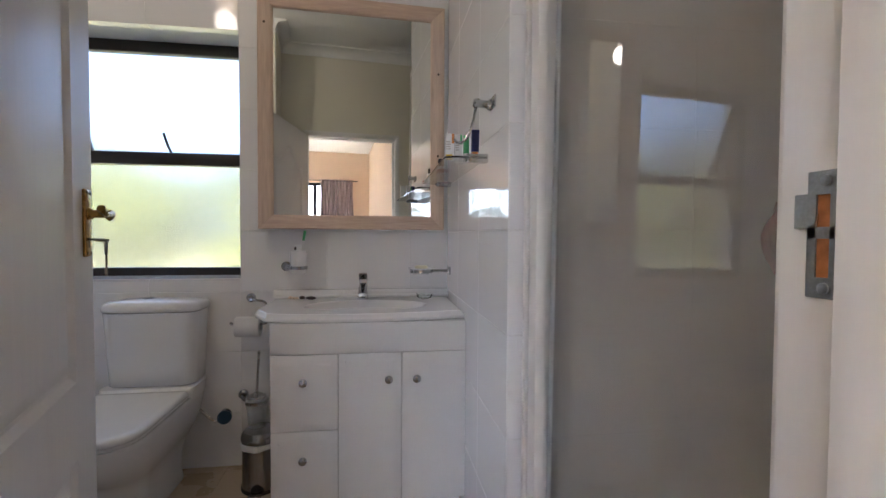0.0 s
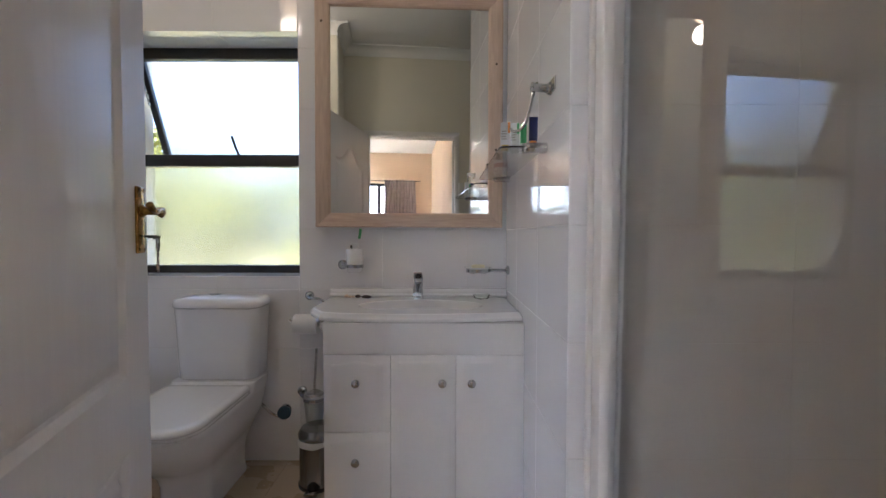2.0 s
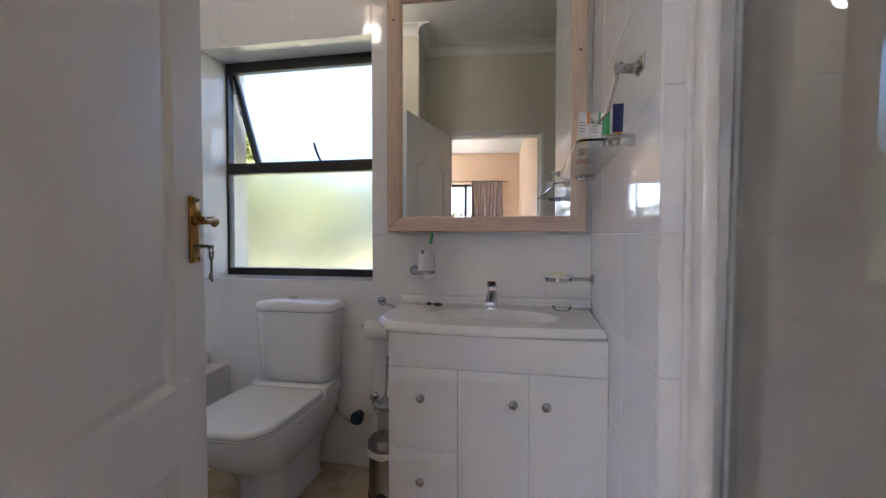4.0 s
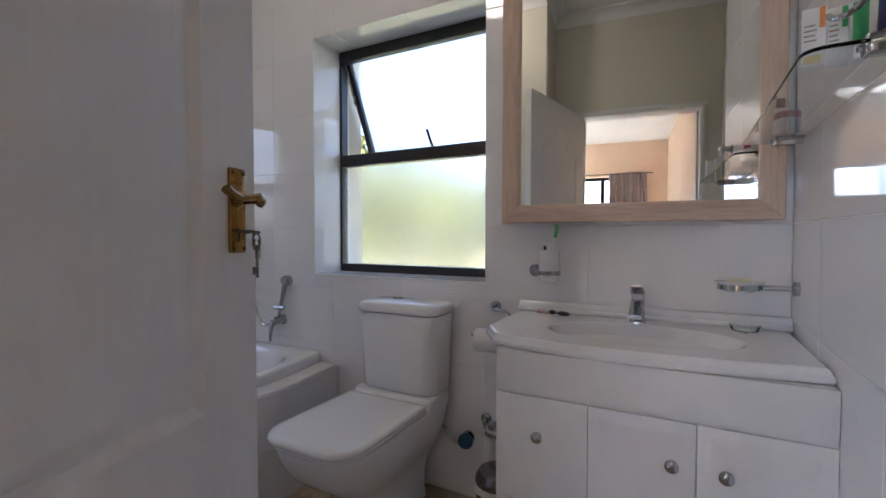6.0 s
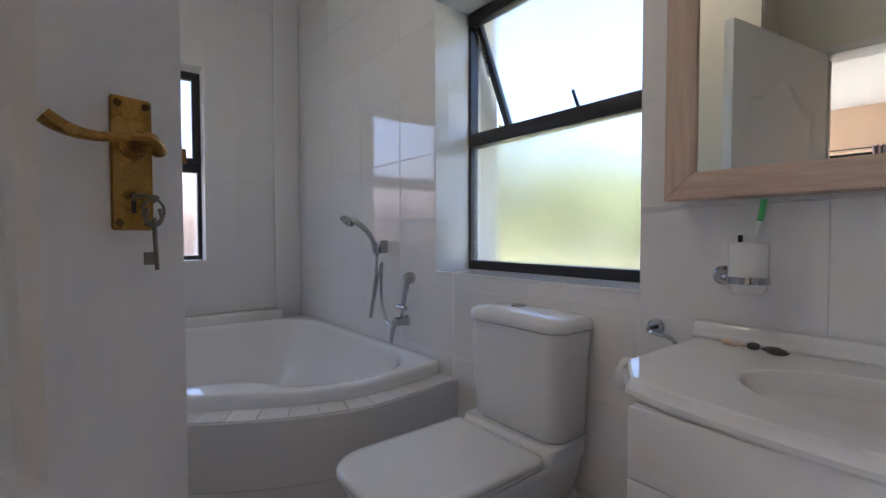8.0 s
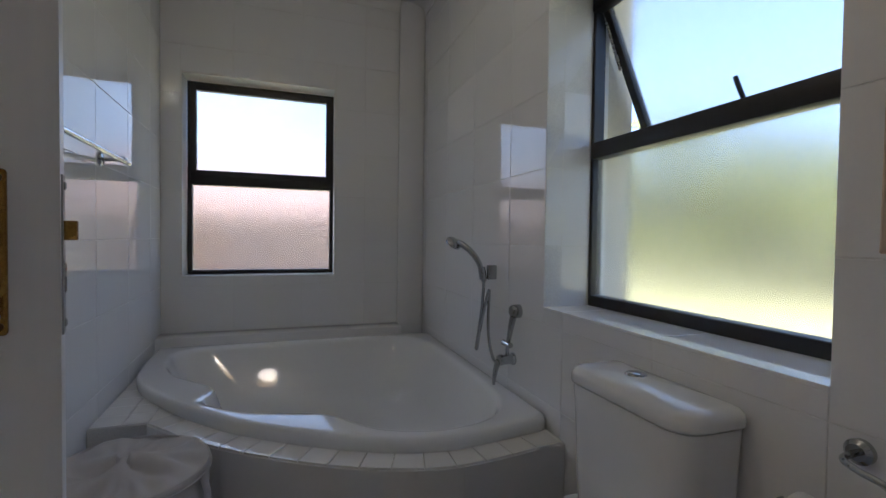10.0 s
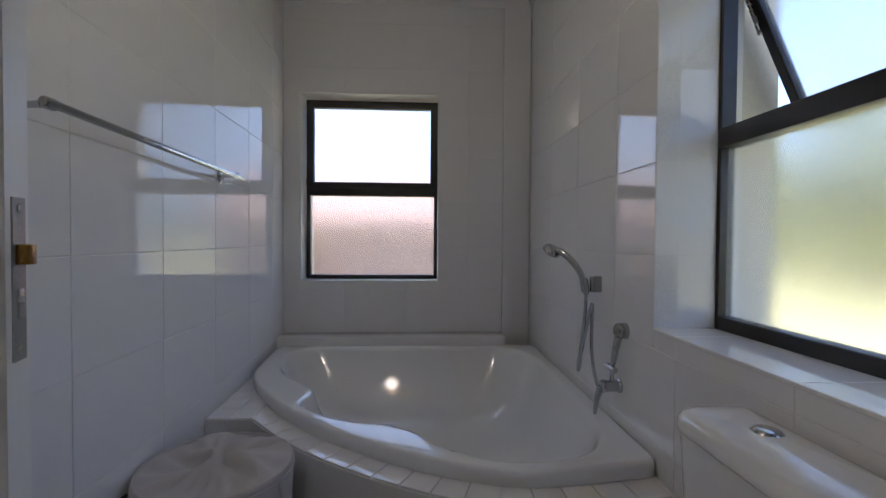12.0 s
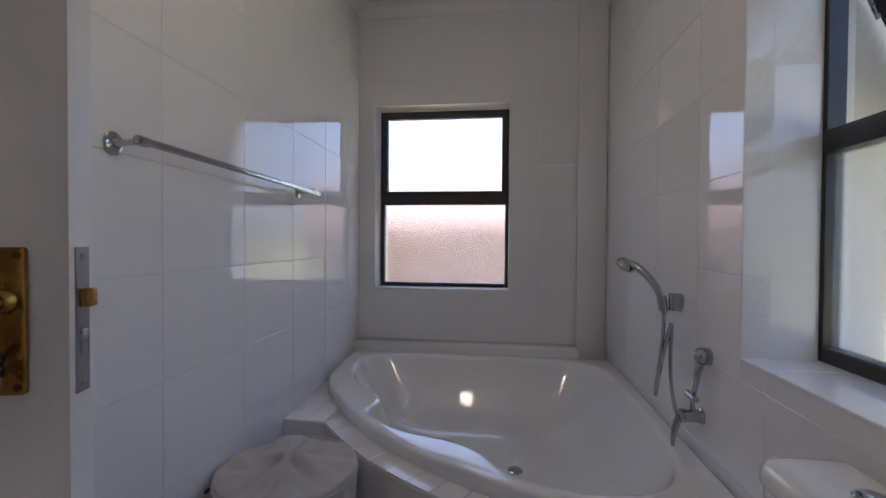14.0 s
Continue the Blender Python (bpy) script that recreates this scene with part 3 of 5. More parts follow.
# ---------- bedroom behind the doorway ----------
BY = -3.9
solid("bedroom_wall_far", holed('y', BY - 0.22, BY, -3.2, 0.80, -0.05, 2.75, W3), M_PEACH, "peach-painted bedroom wall with the window", "wall", "structure", False)
solid("bedroom_wall_east", box(0.57, 0.80, BY, -0.83, -0.05, 2.75), M_PEACH, "peach-painted bedroom side wall", "wall", "structure", False)
solid("bedroom_pier", box(0.462, 0.80, -0.83, 0.298, -0.05, 2.75), M_PEACH, "peach-painted pier beside the doorway", "wall", "structure", False)
solid("bedroom_wall_west", box(-3.42, -3.2, BY - 0.22, 0.30, -0.05, 2.75), M_PEACH, "peach-painted bedroom side wall", "wall", "structure", False)
solid("bedroom_wall_near", holed('y', 0.286, 0.2998, -3.2, 0.462, -0.05, 2.75, DR), M_PEACH, "peach-painted bedroom wall round the doorway", "wall", "structure", False)
solid("bedroom_ceiling", box(-3.42, 0.80, BY - 0.22, 0.30, 2.71, 2.75), M_CEIL, "white bedroom ceiling", "ceiling", "structure", False)
solid("bedroom_floor", box(-3.42, 0.80, BY - 0.22, 0.25, -0.12, -0.002), M_CARPET, "pale beige bedroom carpet", "floor", "structure", False)
win3 = tagged(thing("window_3", (-0.95, BY - 0.1, W3[2]), "wide dark-framed bedroom window with clear panes", "window"), kind="structure")
a, b, c, d = W3
part("window_frame", bar_frame(a, b, c, d, 0.05, BY - 0.14, BY - 0.09, 'y'), M_DARK, win3)
for i in range(1, 6):
    x = a + (b - a) * i / 6
    part("mullion", box(x - 0.03, x + 0.03, BY - 0.145, BY - 0.085, c + 0.05, d - 0.05, 0.003), M_DARK, win3)
for i in range(6):
    x, y = a + (b - a) * i / 6, a + (b - a) * (i + 1) / 6
    pane("pane", win3, x + 0.03, y - 0.03, BY - 0.117, BY - 0.112, c + 0.04, d - 0.04, M_GLASSY, "")
curtain = thing("curtain", (0.0, BY + 0.07, 0.1), "mauve-grey tab-top curtain drawn to the side of the bedroom window", "curtain")
loops = []
for k in range(41):
    z = 0.10 + 2.10 * k / 40
    row = []
    for i in range(121):
        t = i / 120
        amp = 0.028 * (1 - 0.35 * (z / 2)) + 0.006 * math.sin(7 * t + 3 * z)
        row.append(Vector((-0.30 + 0.58 * t + 0.012 * math.sin(4 * z + 9 * t), BY + 0.085 + amp * math.sin(2 * math.pi * 11 * t + 0.5 * math.sin(3 * z)) + (0.018 * math.sin(60 * t) if z > 2.13 else 0), z + (0.014 * math.sin(2 * math.pi * 11 * t + 1.5) if k == 40 else 0))))
    loops.append(row)
bm = loft(loops, (False, False), False)
bmesh.ops.solidify(bm, geom=bm.faces[:], thickness=0.004)
part("cloth", bm, M_CURTAIN, curtain)
rail = thing("curtain_rail", (-0.9, BY + 0.08, 2.19), "slim dark curtain pole above the bedroom window", "curtain rail")
part("pole", rod((-2.2, BY + 0.085, 2.185), (0.36, BY + 0.085, 2.185), 0.007, 12), M_DARK, rail)
for x in (-2.1, -0.9, 0.33):
    part("bracket", rod((x, BY, 2.185), (x, BY + 0.085, 2.185), 0.006, 10), M_DARK, rail)


# ---------- bath ----------
def bath_outline(z=0.0, grow=0.0, n=6):
    """Plan of the corner bath against the clock from its far corner."""
    bow = [(-2.46, 0.782), (-2.36, 0.795), (-2.21, 0.858), (-2.05, 0.962), (-1.90, 1.075), (-1.72, 1.246), (-1.585, 1.422), (-1.49, 1.574), (-1.42, 1.715), (-1.375, 1.86), (-1.366, 1.97), (-1.382, 2.12), (-1.402, 2.25)]
    pts = [(-2.897, 0.752), (-2.62, 0.764)] + [(p.x, p.y) for p in smooth_path([Vector((x, y, 0)) for x, y in bow], n)] + [(-1.412, NORTH - 0.004), (-2.897, NORTH - 0.004)]
    loop = [Vector((x, y, z)) for x, y in pts]
    return inset(loop, -grow) if grow else loop


def resample(loop, n):
    pts = loop + loop[:1]
    lens = [(q - p).length for p, q in zip(pts, pts[1:])]
    total, out, i, acc = sum(lens), [], 0, 0.0
    for k in range(n):
        want = total * k / n
        while acc + lens[i] < want:
            acc += lens[i]
            i += 1
        out.append(pts[i].lerp(pts[i + 1], (want - acc) / lens[i]))
    return out


def relax(loop, times):
    for _ in range(times):
        loop = [(loop[i - 1] + 2 * loop[i] + loop[(i + 1) % len(loop)]) / 4 for i in range(len(loop))]
    return loop


bath = thing("corner_bath", (-2.2, 1.6, 0.0), "white acrylic corner bath set in a tiled surround", "bath")
NB = 220
cx, cy = -2.12, 1.66


def polar(loop, n):
    """The loop seen from the bath's middle, as n points at even angles."""
    out, c, m = [], Vector((cx, cy)), len(loop)
    for k in range(n):
        a = 2 * math.pi * k / n
        d, best = Vector((math.cos(a), math.sin(a))), None
        for p, q in zip(loop, loop[1:] + loop[:1]):
            e, o = (q - p).xy, p.xy - c
            den = d.x * e.y - d.y * e.x
            if abs(den) < 1e-12:
                continue
            t, u = (o.x * e.y - o.y * e.x) / den, (o.x * d.y - o.y * d.x) / den
            if t > 0 and -1e-6 <= u <= 1 + 1e-6 and (best is None or t < best):
                best = t
        out.append(Vector((cx + d.x * best, cy + d.y * best, 0)))
    return out


outer = polar(relax(resample(bath_outline(), 300), 3), NB)
# the well: broad front rim, an arm-rest lobe at one end
wavy = [(-2.72, 0.845), (-2.50, 0.870), (-2.31, 0.950), (-2.17, 1.075), (-2.075, 1.142), (-2.00, 1.146), (-1.915, 1.125), (-1.835, 1.195), (-1.765, 1.285), (-1.722, 1.385), (-1.690, 1.500),
        (-1.630, 1.595), (-1.535, 1.665), (-1.455, 1.765), (-1.412, 1.925), (-1.445, 2.110), (-1.555, 2.215), (-1.75, 2.262), (-2.30, 2.268), (-2.62, 2.252), (-2.79, 2.16), (-2.845, 1.95), (-2.855, 1.50), (-2.845, 1.05), (-2.80, 0.90)]
wavy = [Vector((x, y, 0)) for x, y in wavy]
inner = polar(relax(resample(smooth_path(wavy + wavy[:1], 8)[:-1], 260), 2), NB)


def toward(loop, f, z):
    c = Vector((cx, cy, 0))
    return [Vector((c.x + (p.x - c.x) * f, c.y + (p.y - c.y) * f, z)) for p in loop]


lip = toward(outer, 0.985, 0)
loops = [at_z(outer, 0.464), toward(outer, 1.003, 0.470), toward(outer, 1.003, 0.494), toward(outer, 1.0, 0.505), toward(outer, 0.993, 0.5125), at_z(lip, 0.515)]
loops += [[p.lerp(q, k) + Vector((0, 0, 0.5155 + 0.002 * math.sin(math.pi * k))) for p, q in zip(lip, inner)] for k in (0.1, 0.3, 0.5, 0.7, 0.9)]
loops += [at_z(inner, 0.5150), toward(inner, 0.990, 0.512), toward(inner, 0.980, 0.505), toward(inner, 0.968, 0.490), toward(inner, 0.940, 0.440), toward(inner, 0.865, 0.365), toward(inner, 0.79, 0.265), toward(inner, 0.70, 0.200), toward(inner, 0.58, 0.160), toward(inner, 0.42, 0.143), toward(inner, 0.25, 0.138), toward(inner, 0.1, 0.137)]
part("tub", loft(loops, (False, True)), M_ACRYL, bath, "", True, 40)
part("drain", lathe([(0.035, 0), (0.035, 0.004), (0.026, 0.006)], (-2.25, 1.75, 0.138)), M_CHROME, bath, "chrome drain")

surround_loop = [Vector((-2.905, south_at(-2.905) + 0.002, 0)), Vector((-1.908, south_at(-1.908) + 0.002, 0)), Vector((-1.905, 0.957, 0))]
arc = [p for p in inset(bath_outline(), -0.085)[2:-2] if p.x > -1.76 and p.y < NORTH - 0.05]
surround_loop += arc + [Vector((arc[-1].x, NORTH - 0.002, 0)), Vector((-2.905, NORTH - 0.002, 0))]
bm = loft([at_z(surround_loop, 0.0), at_z(surround_loop, 0.457)], (False, False))
hole = resample(relax(inset(outer, 0.02), 1), 80)
top_o, top_i = [bm.verts.new((p.x, p.y, 0.457)) for p in surround_loop], [bm.verts.new((p.x, p.y, 0.457)) for p in hole]
es = [bm.edges.new((vs[i], vs[(i + 1) % len(vs)])) for vs in (top_o, top_i) for i in range(len(vs))]
bmesh.ops.triangle_fill(bm, edges=es, use_beauty=True)
surround = solid("bath_surround", fix(bm), M_GROUT, "curved white-tiled surround of the corner bath", "bath surround", "structure", True, 20)


def tile_prism(loop, z0, z1):
    return prism(loop, z0, z1, 0.0015, 1)


# apron tiles on the curved face, and the small tiles on the deck
front = surround_loop[2:-1]
marks, acc = [], 0.0
dense = []
for p, q in zip(front, front[1:]):
    k = max(1, int((q - p).length / 0.02))
    dense += [p.lerp(q, i / k) for i in range(k)]
dense.append(front[-1])
run = [0.0]
for p, q in zip(dense, dense[1:]):
    run.append(run[-1] + (q - p).length)


def along(s):
    for i in range(len(run) - 1):
        if run[i + 1] >= s:
            return dense[i].lerp(dense[i + 1], (s - run[i]) / max(1e-6, run[i + 1] - run[i]))
    return dense[-1].copy()


def outward(s):
    d = (along(min(run[-1], s + 0.02)) - along(max(0, s - 0.02))).normalized()
    return Vector((d.y, -d.x, 0))


def strip(s0, s1, z0, z1, n=6):
    """A bent tile that follows the curved face."""
    g = 0.0012
    ss = [s0 + g + (s1 - s0 - 2 * g) * i / n for i in range(n + 1)]
    loops = []
    for zz, dd in ((z0 + g, 0.0), (z0 + g, 0.0045), (z0 + g + 0.0015, 0.006), (z1 - g - 0.0015, 0.006), (z1 - g, 0.0045), (z1 - g, 0.0)):
        loops.append([Vector((*(along(s) + outward(s) * dd).xy, zz)) for s in ss])
    bm = loft(loops, (False, False), False)
    return bm


for z0, z1 in ((0.0, 0.232), (0.232, 0.457)):
    s = 0.0
    while s < run[-1] - 0.02:
        e = min(s + 0.40, run[-1])
        ob = part("apron_tile", strip(s, e, z0, z1), M_TILE, surround, "", True, 25)
        s = e
s, inner_rim = 0.0, inset(outer, -0.004)
while s < run[-1] - 0.03:
    e = min(s + 0.098, run[-1])
    quad = []
    p, q = along(s + 0.0015), along(e - 0.0015)
    po, qo = outward(s + 0.0015), outward(e - 0.0015)
    near = lambda v: min(inner_rim, key=lambda r: (r - v).length_squared)
    wp, wq = min(0.098, (near(p) - p).length + 0.02), min(0.098, (near(q) - q).length + 0.02)
    quad = [p + po * 0.004, q + qo * 0.004, q - qo * wq, p - po * wp]
    part("deck_tile", tile_prism([Vector((v.x, v.y, 0)) for v in quad], 0.453, 0.4635), M_TILE, surround)
    s = e
for i in range(7):
    for j in range(3):
        x1, y0 = -1.909 - 0.1 * i, south_at(-1.909 - 0.1 * i) + 0.004 + 0.1 * j
        if y0 + 0.03 > 0.95 or (y0 > 0.80 and i > 4):
            continue
        x0, y1 = x1 - 0.1, min(y0 + 0.1, 0.956)
        part("deck_tile", tile_prism([Vector((x0 + 0.001, y0 + 0.001, 0)), Vector((x1 - 0.001, y0 + 0.001, 0)), Vector((x1 - 0.001, y1 - 0.001, 0)), Vector((x0 + 0.001, y1 - 0.001, 0))], 0.453, 0.4625), M_TILE, surround)

# bath mixer, wall outlet, hand shower
mixer = thing("bath_mixer", (-1.69, NORTH, 0.645), "chrome wall-mounted bath mixer above the bath rim", "bath mixer")
part("body", lathe([(0.026, 0), (0.026, 0.006), (0.021, 0.010), (0.021, 0.050), (0.023, 0.058), (0.020, 0.070), (0.012, 0.074)], (-1.690, NORTH, 0.648), (0, -1, 0), 24), M_CHROME, mixer)
part("lever", tube([(-1.690, 2.262, 0.645), (-1.690, 2.250, 0.615), (-1.688, 2.242, 0.580), (-1.686, 2.238, 0.548)], 0.009, 12, radii=lambda t: 0.014 - 0.008 * t), M_CHROME, mixer)
part("riser", tube([(-1.688, 2.300, 0.666), (-1.680, 2.295, 0.695), (-1.672, 2.295, 0.718)], 0.008, 12), M_CHROME, mixer)
part("diverter", rod((-1.712, 2.292, 0.716), (-1.645, 2.292, 0.716), 0.0115, 16), M_CHROME, mixer)
outlet = thing("shower_outlet", (-1.645, NORTH, 0.855), "chrome wall outlet elbow above the bath mixer", "shower outlet")
part("boss", lathe([(0.028, 0), (0.028, 0.012), (0.026, 0.030), (0.020, 0.038)], (-1.648, NORTH, 0.855), (0, -1, 0), 28), M_CHROME, outlet)
part("neck", tube([(-1.650, 2.305, 0.833), (-1.654, 2.298, 0.795), (-1.664, 2.296, 0.755), (-1.672, 2.294, 0.722)], 0.010, 12, radii=lambda t: 0.014 - 0.005 * t), M_CHROME, outlet)
hand_shower = thing("hand_shower", (-1.88, NORTH, 1.0), "chrome hand shower on its wall hook with a looped metal hose", "hand shower")
part("hook", prism(rounded(-1.882, -1.856, 2.285, NORTH, 0.008, 3), 0.965, 1.030, 0.004, 2), M_CHROME, hand_shower)
part("cradle", lathe([(0.016, 0), (0.017, 0.04), (0.015, 0.055)], (-1.872, 2.268, 0.965), (-0.12, -0.12, 1), 18), M_CHROME, hand_shower)
part("handle", tube([(-1.868, 2.272, 0.955), (-1.882, 2.252, 1.035), (-1.905, 2.225, 1.085), (-1.935, 2.195, 1.118), (-1.955, 2.178, 1.128)], 0.012, 14, radii=lambda t: 0.0115 + 0.004 * t), M_CHROME, hand_shower)
part("head", lathe([(0.012, -0.020), (0.030, -0.012), (0.039, 0.0), (0.039, 0.008), (0.032, 0.011)], (-1.972, 2.162, 1.128), (-0.55, -0.35, -0.75), 28), M_CHROME, hand_shower)
hose = [(-1.868, 2.270, 0.955), (-1.876, 2.268, 0.86), (-1.900, 2.264, 0.74), (-1.920, 2.262, 0.665), (-1.925, 2.262, 0.640), (-1.912, 2.262, 0.650), (-1.892, 2.266, 0.74), (-1.866, 2.280, 0.86), (-1.858, 2.290, 0.915),
        (-1.861, 2.294, 0.90), (-1.872, 2.296, 0.81), (-1.868, 2.296, 0.72), (-1.838, 2.294, 0.655), (-1.79, 2.288, 0.620), (-1.745, 2.282, 0.622), (-1.710, 2.278, 0.638)]
part("hose", tube(hose, 0.0068, 10, 8), M_CHROME, hand_shower, "spiral chrome hose")

# ---------- laundry basket ----------
basket = thing("laundry_basket", (-1.63, 1.03, 0), "round grey-beige canvas laundry basket with a sagging zipped lid", "laundry basket")
C = Vector((-1.488, 1.004, 0))
loops = []
for z, r in ((0.0, 0.205), (0.006, 0.210), (0.12, 0.211), (0.26, 0.213), (0.38, 0.213), (0.462, 0.215), (0.472, 0.214)):
    loops.append([Vector((C.x + (r + 0.003 * math.sin(5 * a + 9 * z)) * math.cos(a), C.y + (r + 0.003 * math.sin(5 * a + 9 * z)) * math.sin(a), z)) for a in [2 * math.pi * i / 64 for i in range(64)]])
part("body", loft(loops), M_FABRIC, basket)
loops = []
for f in (1.0, 1.012, 1.0, 0.96, 0.92, 0.86, 0.79, 0.71, 0.62, 0.53, 0.43, 0.32, 0.2, 0.08):
    row = []
    for i in range(128):
        a = 2 * math.pi * i / 128
        z = 0.474 + (0.010 if f == 1.012 else 0.018 if f <= 1.0 else 0.0)
        if f < 0.97:
            rim = max(0.0, f - 0.35)
            fold = 0.012 * math.sin(3 * a + 5 * f + 0.6) * (1 - f) * 2 + 0.011 * math.sin(17 * a + 3 * math.sin(2 * a) + 5 * f) * rim * (1.05 - f) * 3 + 0.009 * math.sin(7 * a + 9 * f) * f * (1.1 - f) * 2
            fold += 0.014 * math.exp(-((a - 2.2) / 0.30) ** 2) * f + 0.012 * math.exp(-((a - 3.6) / 0.22) ** 2) * f - 0.010 * math.exp(-((a - 2.9) / 0.30) ** 2) * f * f
            z += fold + 0.026 * (1 - f) - 0.010 * math.sin(math.pi * f)
        row.append(Vector((C.x + 0.216 * f * math.cos(a), C.y + 0.216 * f * math.sin(a), z if f != 1.0 or loops else 0.472)))
    loops.append(row)
part("lid", loft(loops, (False, True)), M_FABRIC, basket, "sagging canvas lid", True, 60)
for z, r in ((0.474, 0.2175), (0.492, 0.212)):
    ring = [Vector((C.x + r * math.cos(2 * math.pi * i / 72), C.y + r * math.sin(2 * math.pi * i / 72), z)) for i in range(73)]
    part("piping", tube(ring, 0.0034, 8, smooth=False), M_FABRIC, basket)
part("zip_pull", box(C.x + 0.13, C.x + 0.15, C.y - 0.186, C.y - 0.178, 0.470, 0.480, 0.002), M_BLACK, basket, "black zip pull")
part("strap", tube([(C.x + 0.06, C.y + 0.208, 0.47), (C.x + 0.07, C.y + 0.222, 0.42), (C.x + 0.075, C.y + 0.220, 0.33), (C.x + 0.07, C.y + 0.204, 0.25)], 0.012, 10, flat=0.25), M_FABRIC, basket)

# ---------- towel rail ----------
trail = thing("towel_rail", (-1.6, south_at(-1.6), 1.43), "long chrome towel rail on the tiled wall", "towel rail")
part("bar", rod((-1.038, south_at(-1.038) + 0.074, 1.435), (-2.135, south_at(-2.135) + 0.074, 1.429), 0.0095, 20), M_CHROME, trail)
for x in (-1.055, -2.06):
    y = south_at(x)
    part("wall_disc", lathe([(0.027, 0), (0.027, 0.004), (0.023, 0.008), (0.012, 0.010)], (x, y, 1.430), (0, 1, 0), 28), M_CHROME, trail)
    part("arm", tube([(x, y + 0.008, 1.430), (x, y + 0.037, 1.431), (x, y + 0.066, 1.433)], 0.0085, 14, radii=lambda t: 0.010 - 0.003 * math.sin(math.pi * t)), M_CHROME, trail)
    part("collar", rod((x - 0.013, y + 0.074, 1.433), (x + 0.013, y + 0.074, 1.433), 0.0125, 20), M_CHROME, trail)

# ---------- toilet ----------
toilet = thing("toilet", (-0.90, 1.95, 0), "white close-coupled toilet with its lid shut", "toilet")
TX = -0.873


def oval(yf, yb, hw, rf, rb, z, dx=0.0):
    return rounded(TX - hw + dx, TX + hw + dx, yf, yb, (rf, rb, rb, rf), 8, z)


pan = [oval(1.865, 2.27, 0.105, 0.09, 0.04, 0.0), oval(1.860, 2.27, 0.108, 0.09, 0.04, 0.012), oval(1.868, 2.27, 0.100, 0.085, 0.04, 0.05), oval(1.862, 2.275, 0.100, 0.085, 0.04, 0.12), oval(1.838, 2.28, 0.110, 0.09, 0.04, 0.17),
       oval(1.785, 2.29, 0.132, 0.11, 0.05, 0.215), oval(1.722, 2.30, 0.157, 0.135, 0.06, 0.262), oval(1.675, 2.312, 0.173, 0.140, 0.06, 0.310), oval(1.652, 2.318, 0.180, 0.135, 0.05, 0.355), oval(1.644, 2.318, 0.183, 0.128, 0.05, 0.385), oval(1.642, 2.318, 0.184, 0.122, 0.05, 0.400), oval(1.647, 2.316, 0.181, 0.118, 0.05, 0.4055)]
part("pan", loft(pan), M_CERAMIC, toilet, "", True, 50)
# the shoulder behind the seat carries the cistern
shoulder = [oval(2.122, 2.318, 0.184, 0.02, 0.03, 0.395), oval(2.122, 2.318, 0.186, 0.02, 0.03, 0.420), oval(2.127, 2.318, 0.188, 0.03, 0.03, 0.438), oval(2.136, 2.318, 0.190, 0.03, 0.03, 0.446)]
part("shoulder", loft(shoulder), M_CERAMIC, toilet, "", True, 50)
part("seat_ring", prism(oval(1.636, 2.116, 0.183, 0.110, 0.03, 0), 0.407, 0.420, 0.005, 3), M_SEAT, toilet)
lid_loop = oval(1.628, 2.118, 0.188, 0.110, 0.03, 0)
lid = [at_z(inset(lid_loop, 0.006), 0.4215), at_z(inset(lid_loop, 0.001), 0.425), at_z(lid_loop, 0.432), at_z(inset(lid_loop, 0.004), 0.440), at_z(inset(lid_loop, 0.014), 0.4455)] + [shrink(inset(lid_loop, 0.014), f, z) for f, z in ((0.9, 0.4470), (0.6, 0.4482), (0.1, 0.4490))]
part("seat_lid", loft(lid), M_SEAT, toilet, "closed white seat lid", True, 50)
for dx in (-0.075, 0.075):
    part("hinge", rod((TX + dx - 0.02, 2.112, 0.438), (TX + dx + 0.02, 2.112, 0.438), 0.008, 14), M_SEAT, toilet)
CX = -0.873
cist = [rounded(CX - hw, CX + hw, yf, 2.322, (rf, 0.02, 0.02, rf), 6, z) for hw, yf, rf, z in ((0.174, 2.170, 0.055, 0.4475), (0.179, 2.164, 0.056, 0.453), (0.183, 2.161, 0.056, 0.55), (0.189, 2.157, 0.056, 0.69), (0.194, 2.154, 0.056, 0.763), (0.194, 2.154, 0.056, 0.769))]
cistern = part("cistern", loft(cist), M_CERAMIC, toilet, "", True, 50)
top = rounded(CX - 0.200, CX + 0.200, 2.147, 2.326, (0.062, 0.02, 0.02, 0.062), 8)
lidl = [at_z(inset(top, 0.010), 0.770), at_z(inset(top, 0.002), 0.773), at_z(top, 0.777), at_z(top, 0.790), at_z(inset(top, 0.003), 0.800), at_z(inset(top, 0.012), 0.810)] + [shrink(inset(top, 0.012), f, z) for f, z in ((0.9, 0.815), (0.7, 0.819), (0.4, 0.822), (0.1, 0.823))]
part("cistern_lid", loft(lidl), M_CERAMIC, toilet, "domed white cistern lid", True, 60)
part("flush_button", lathe([(0.027, 0), (0.027, 0.004), (0.024, 0.007), (0.022, 0.007), (0.021, 0.0095), (0.012, 0.011)], (CX - 0.030, 2.243, 0.818), seg=28), M_CHROME, cistern, "chrome flush button")

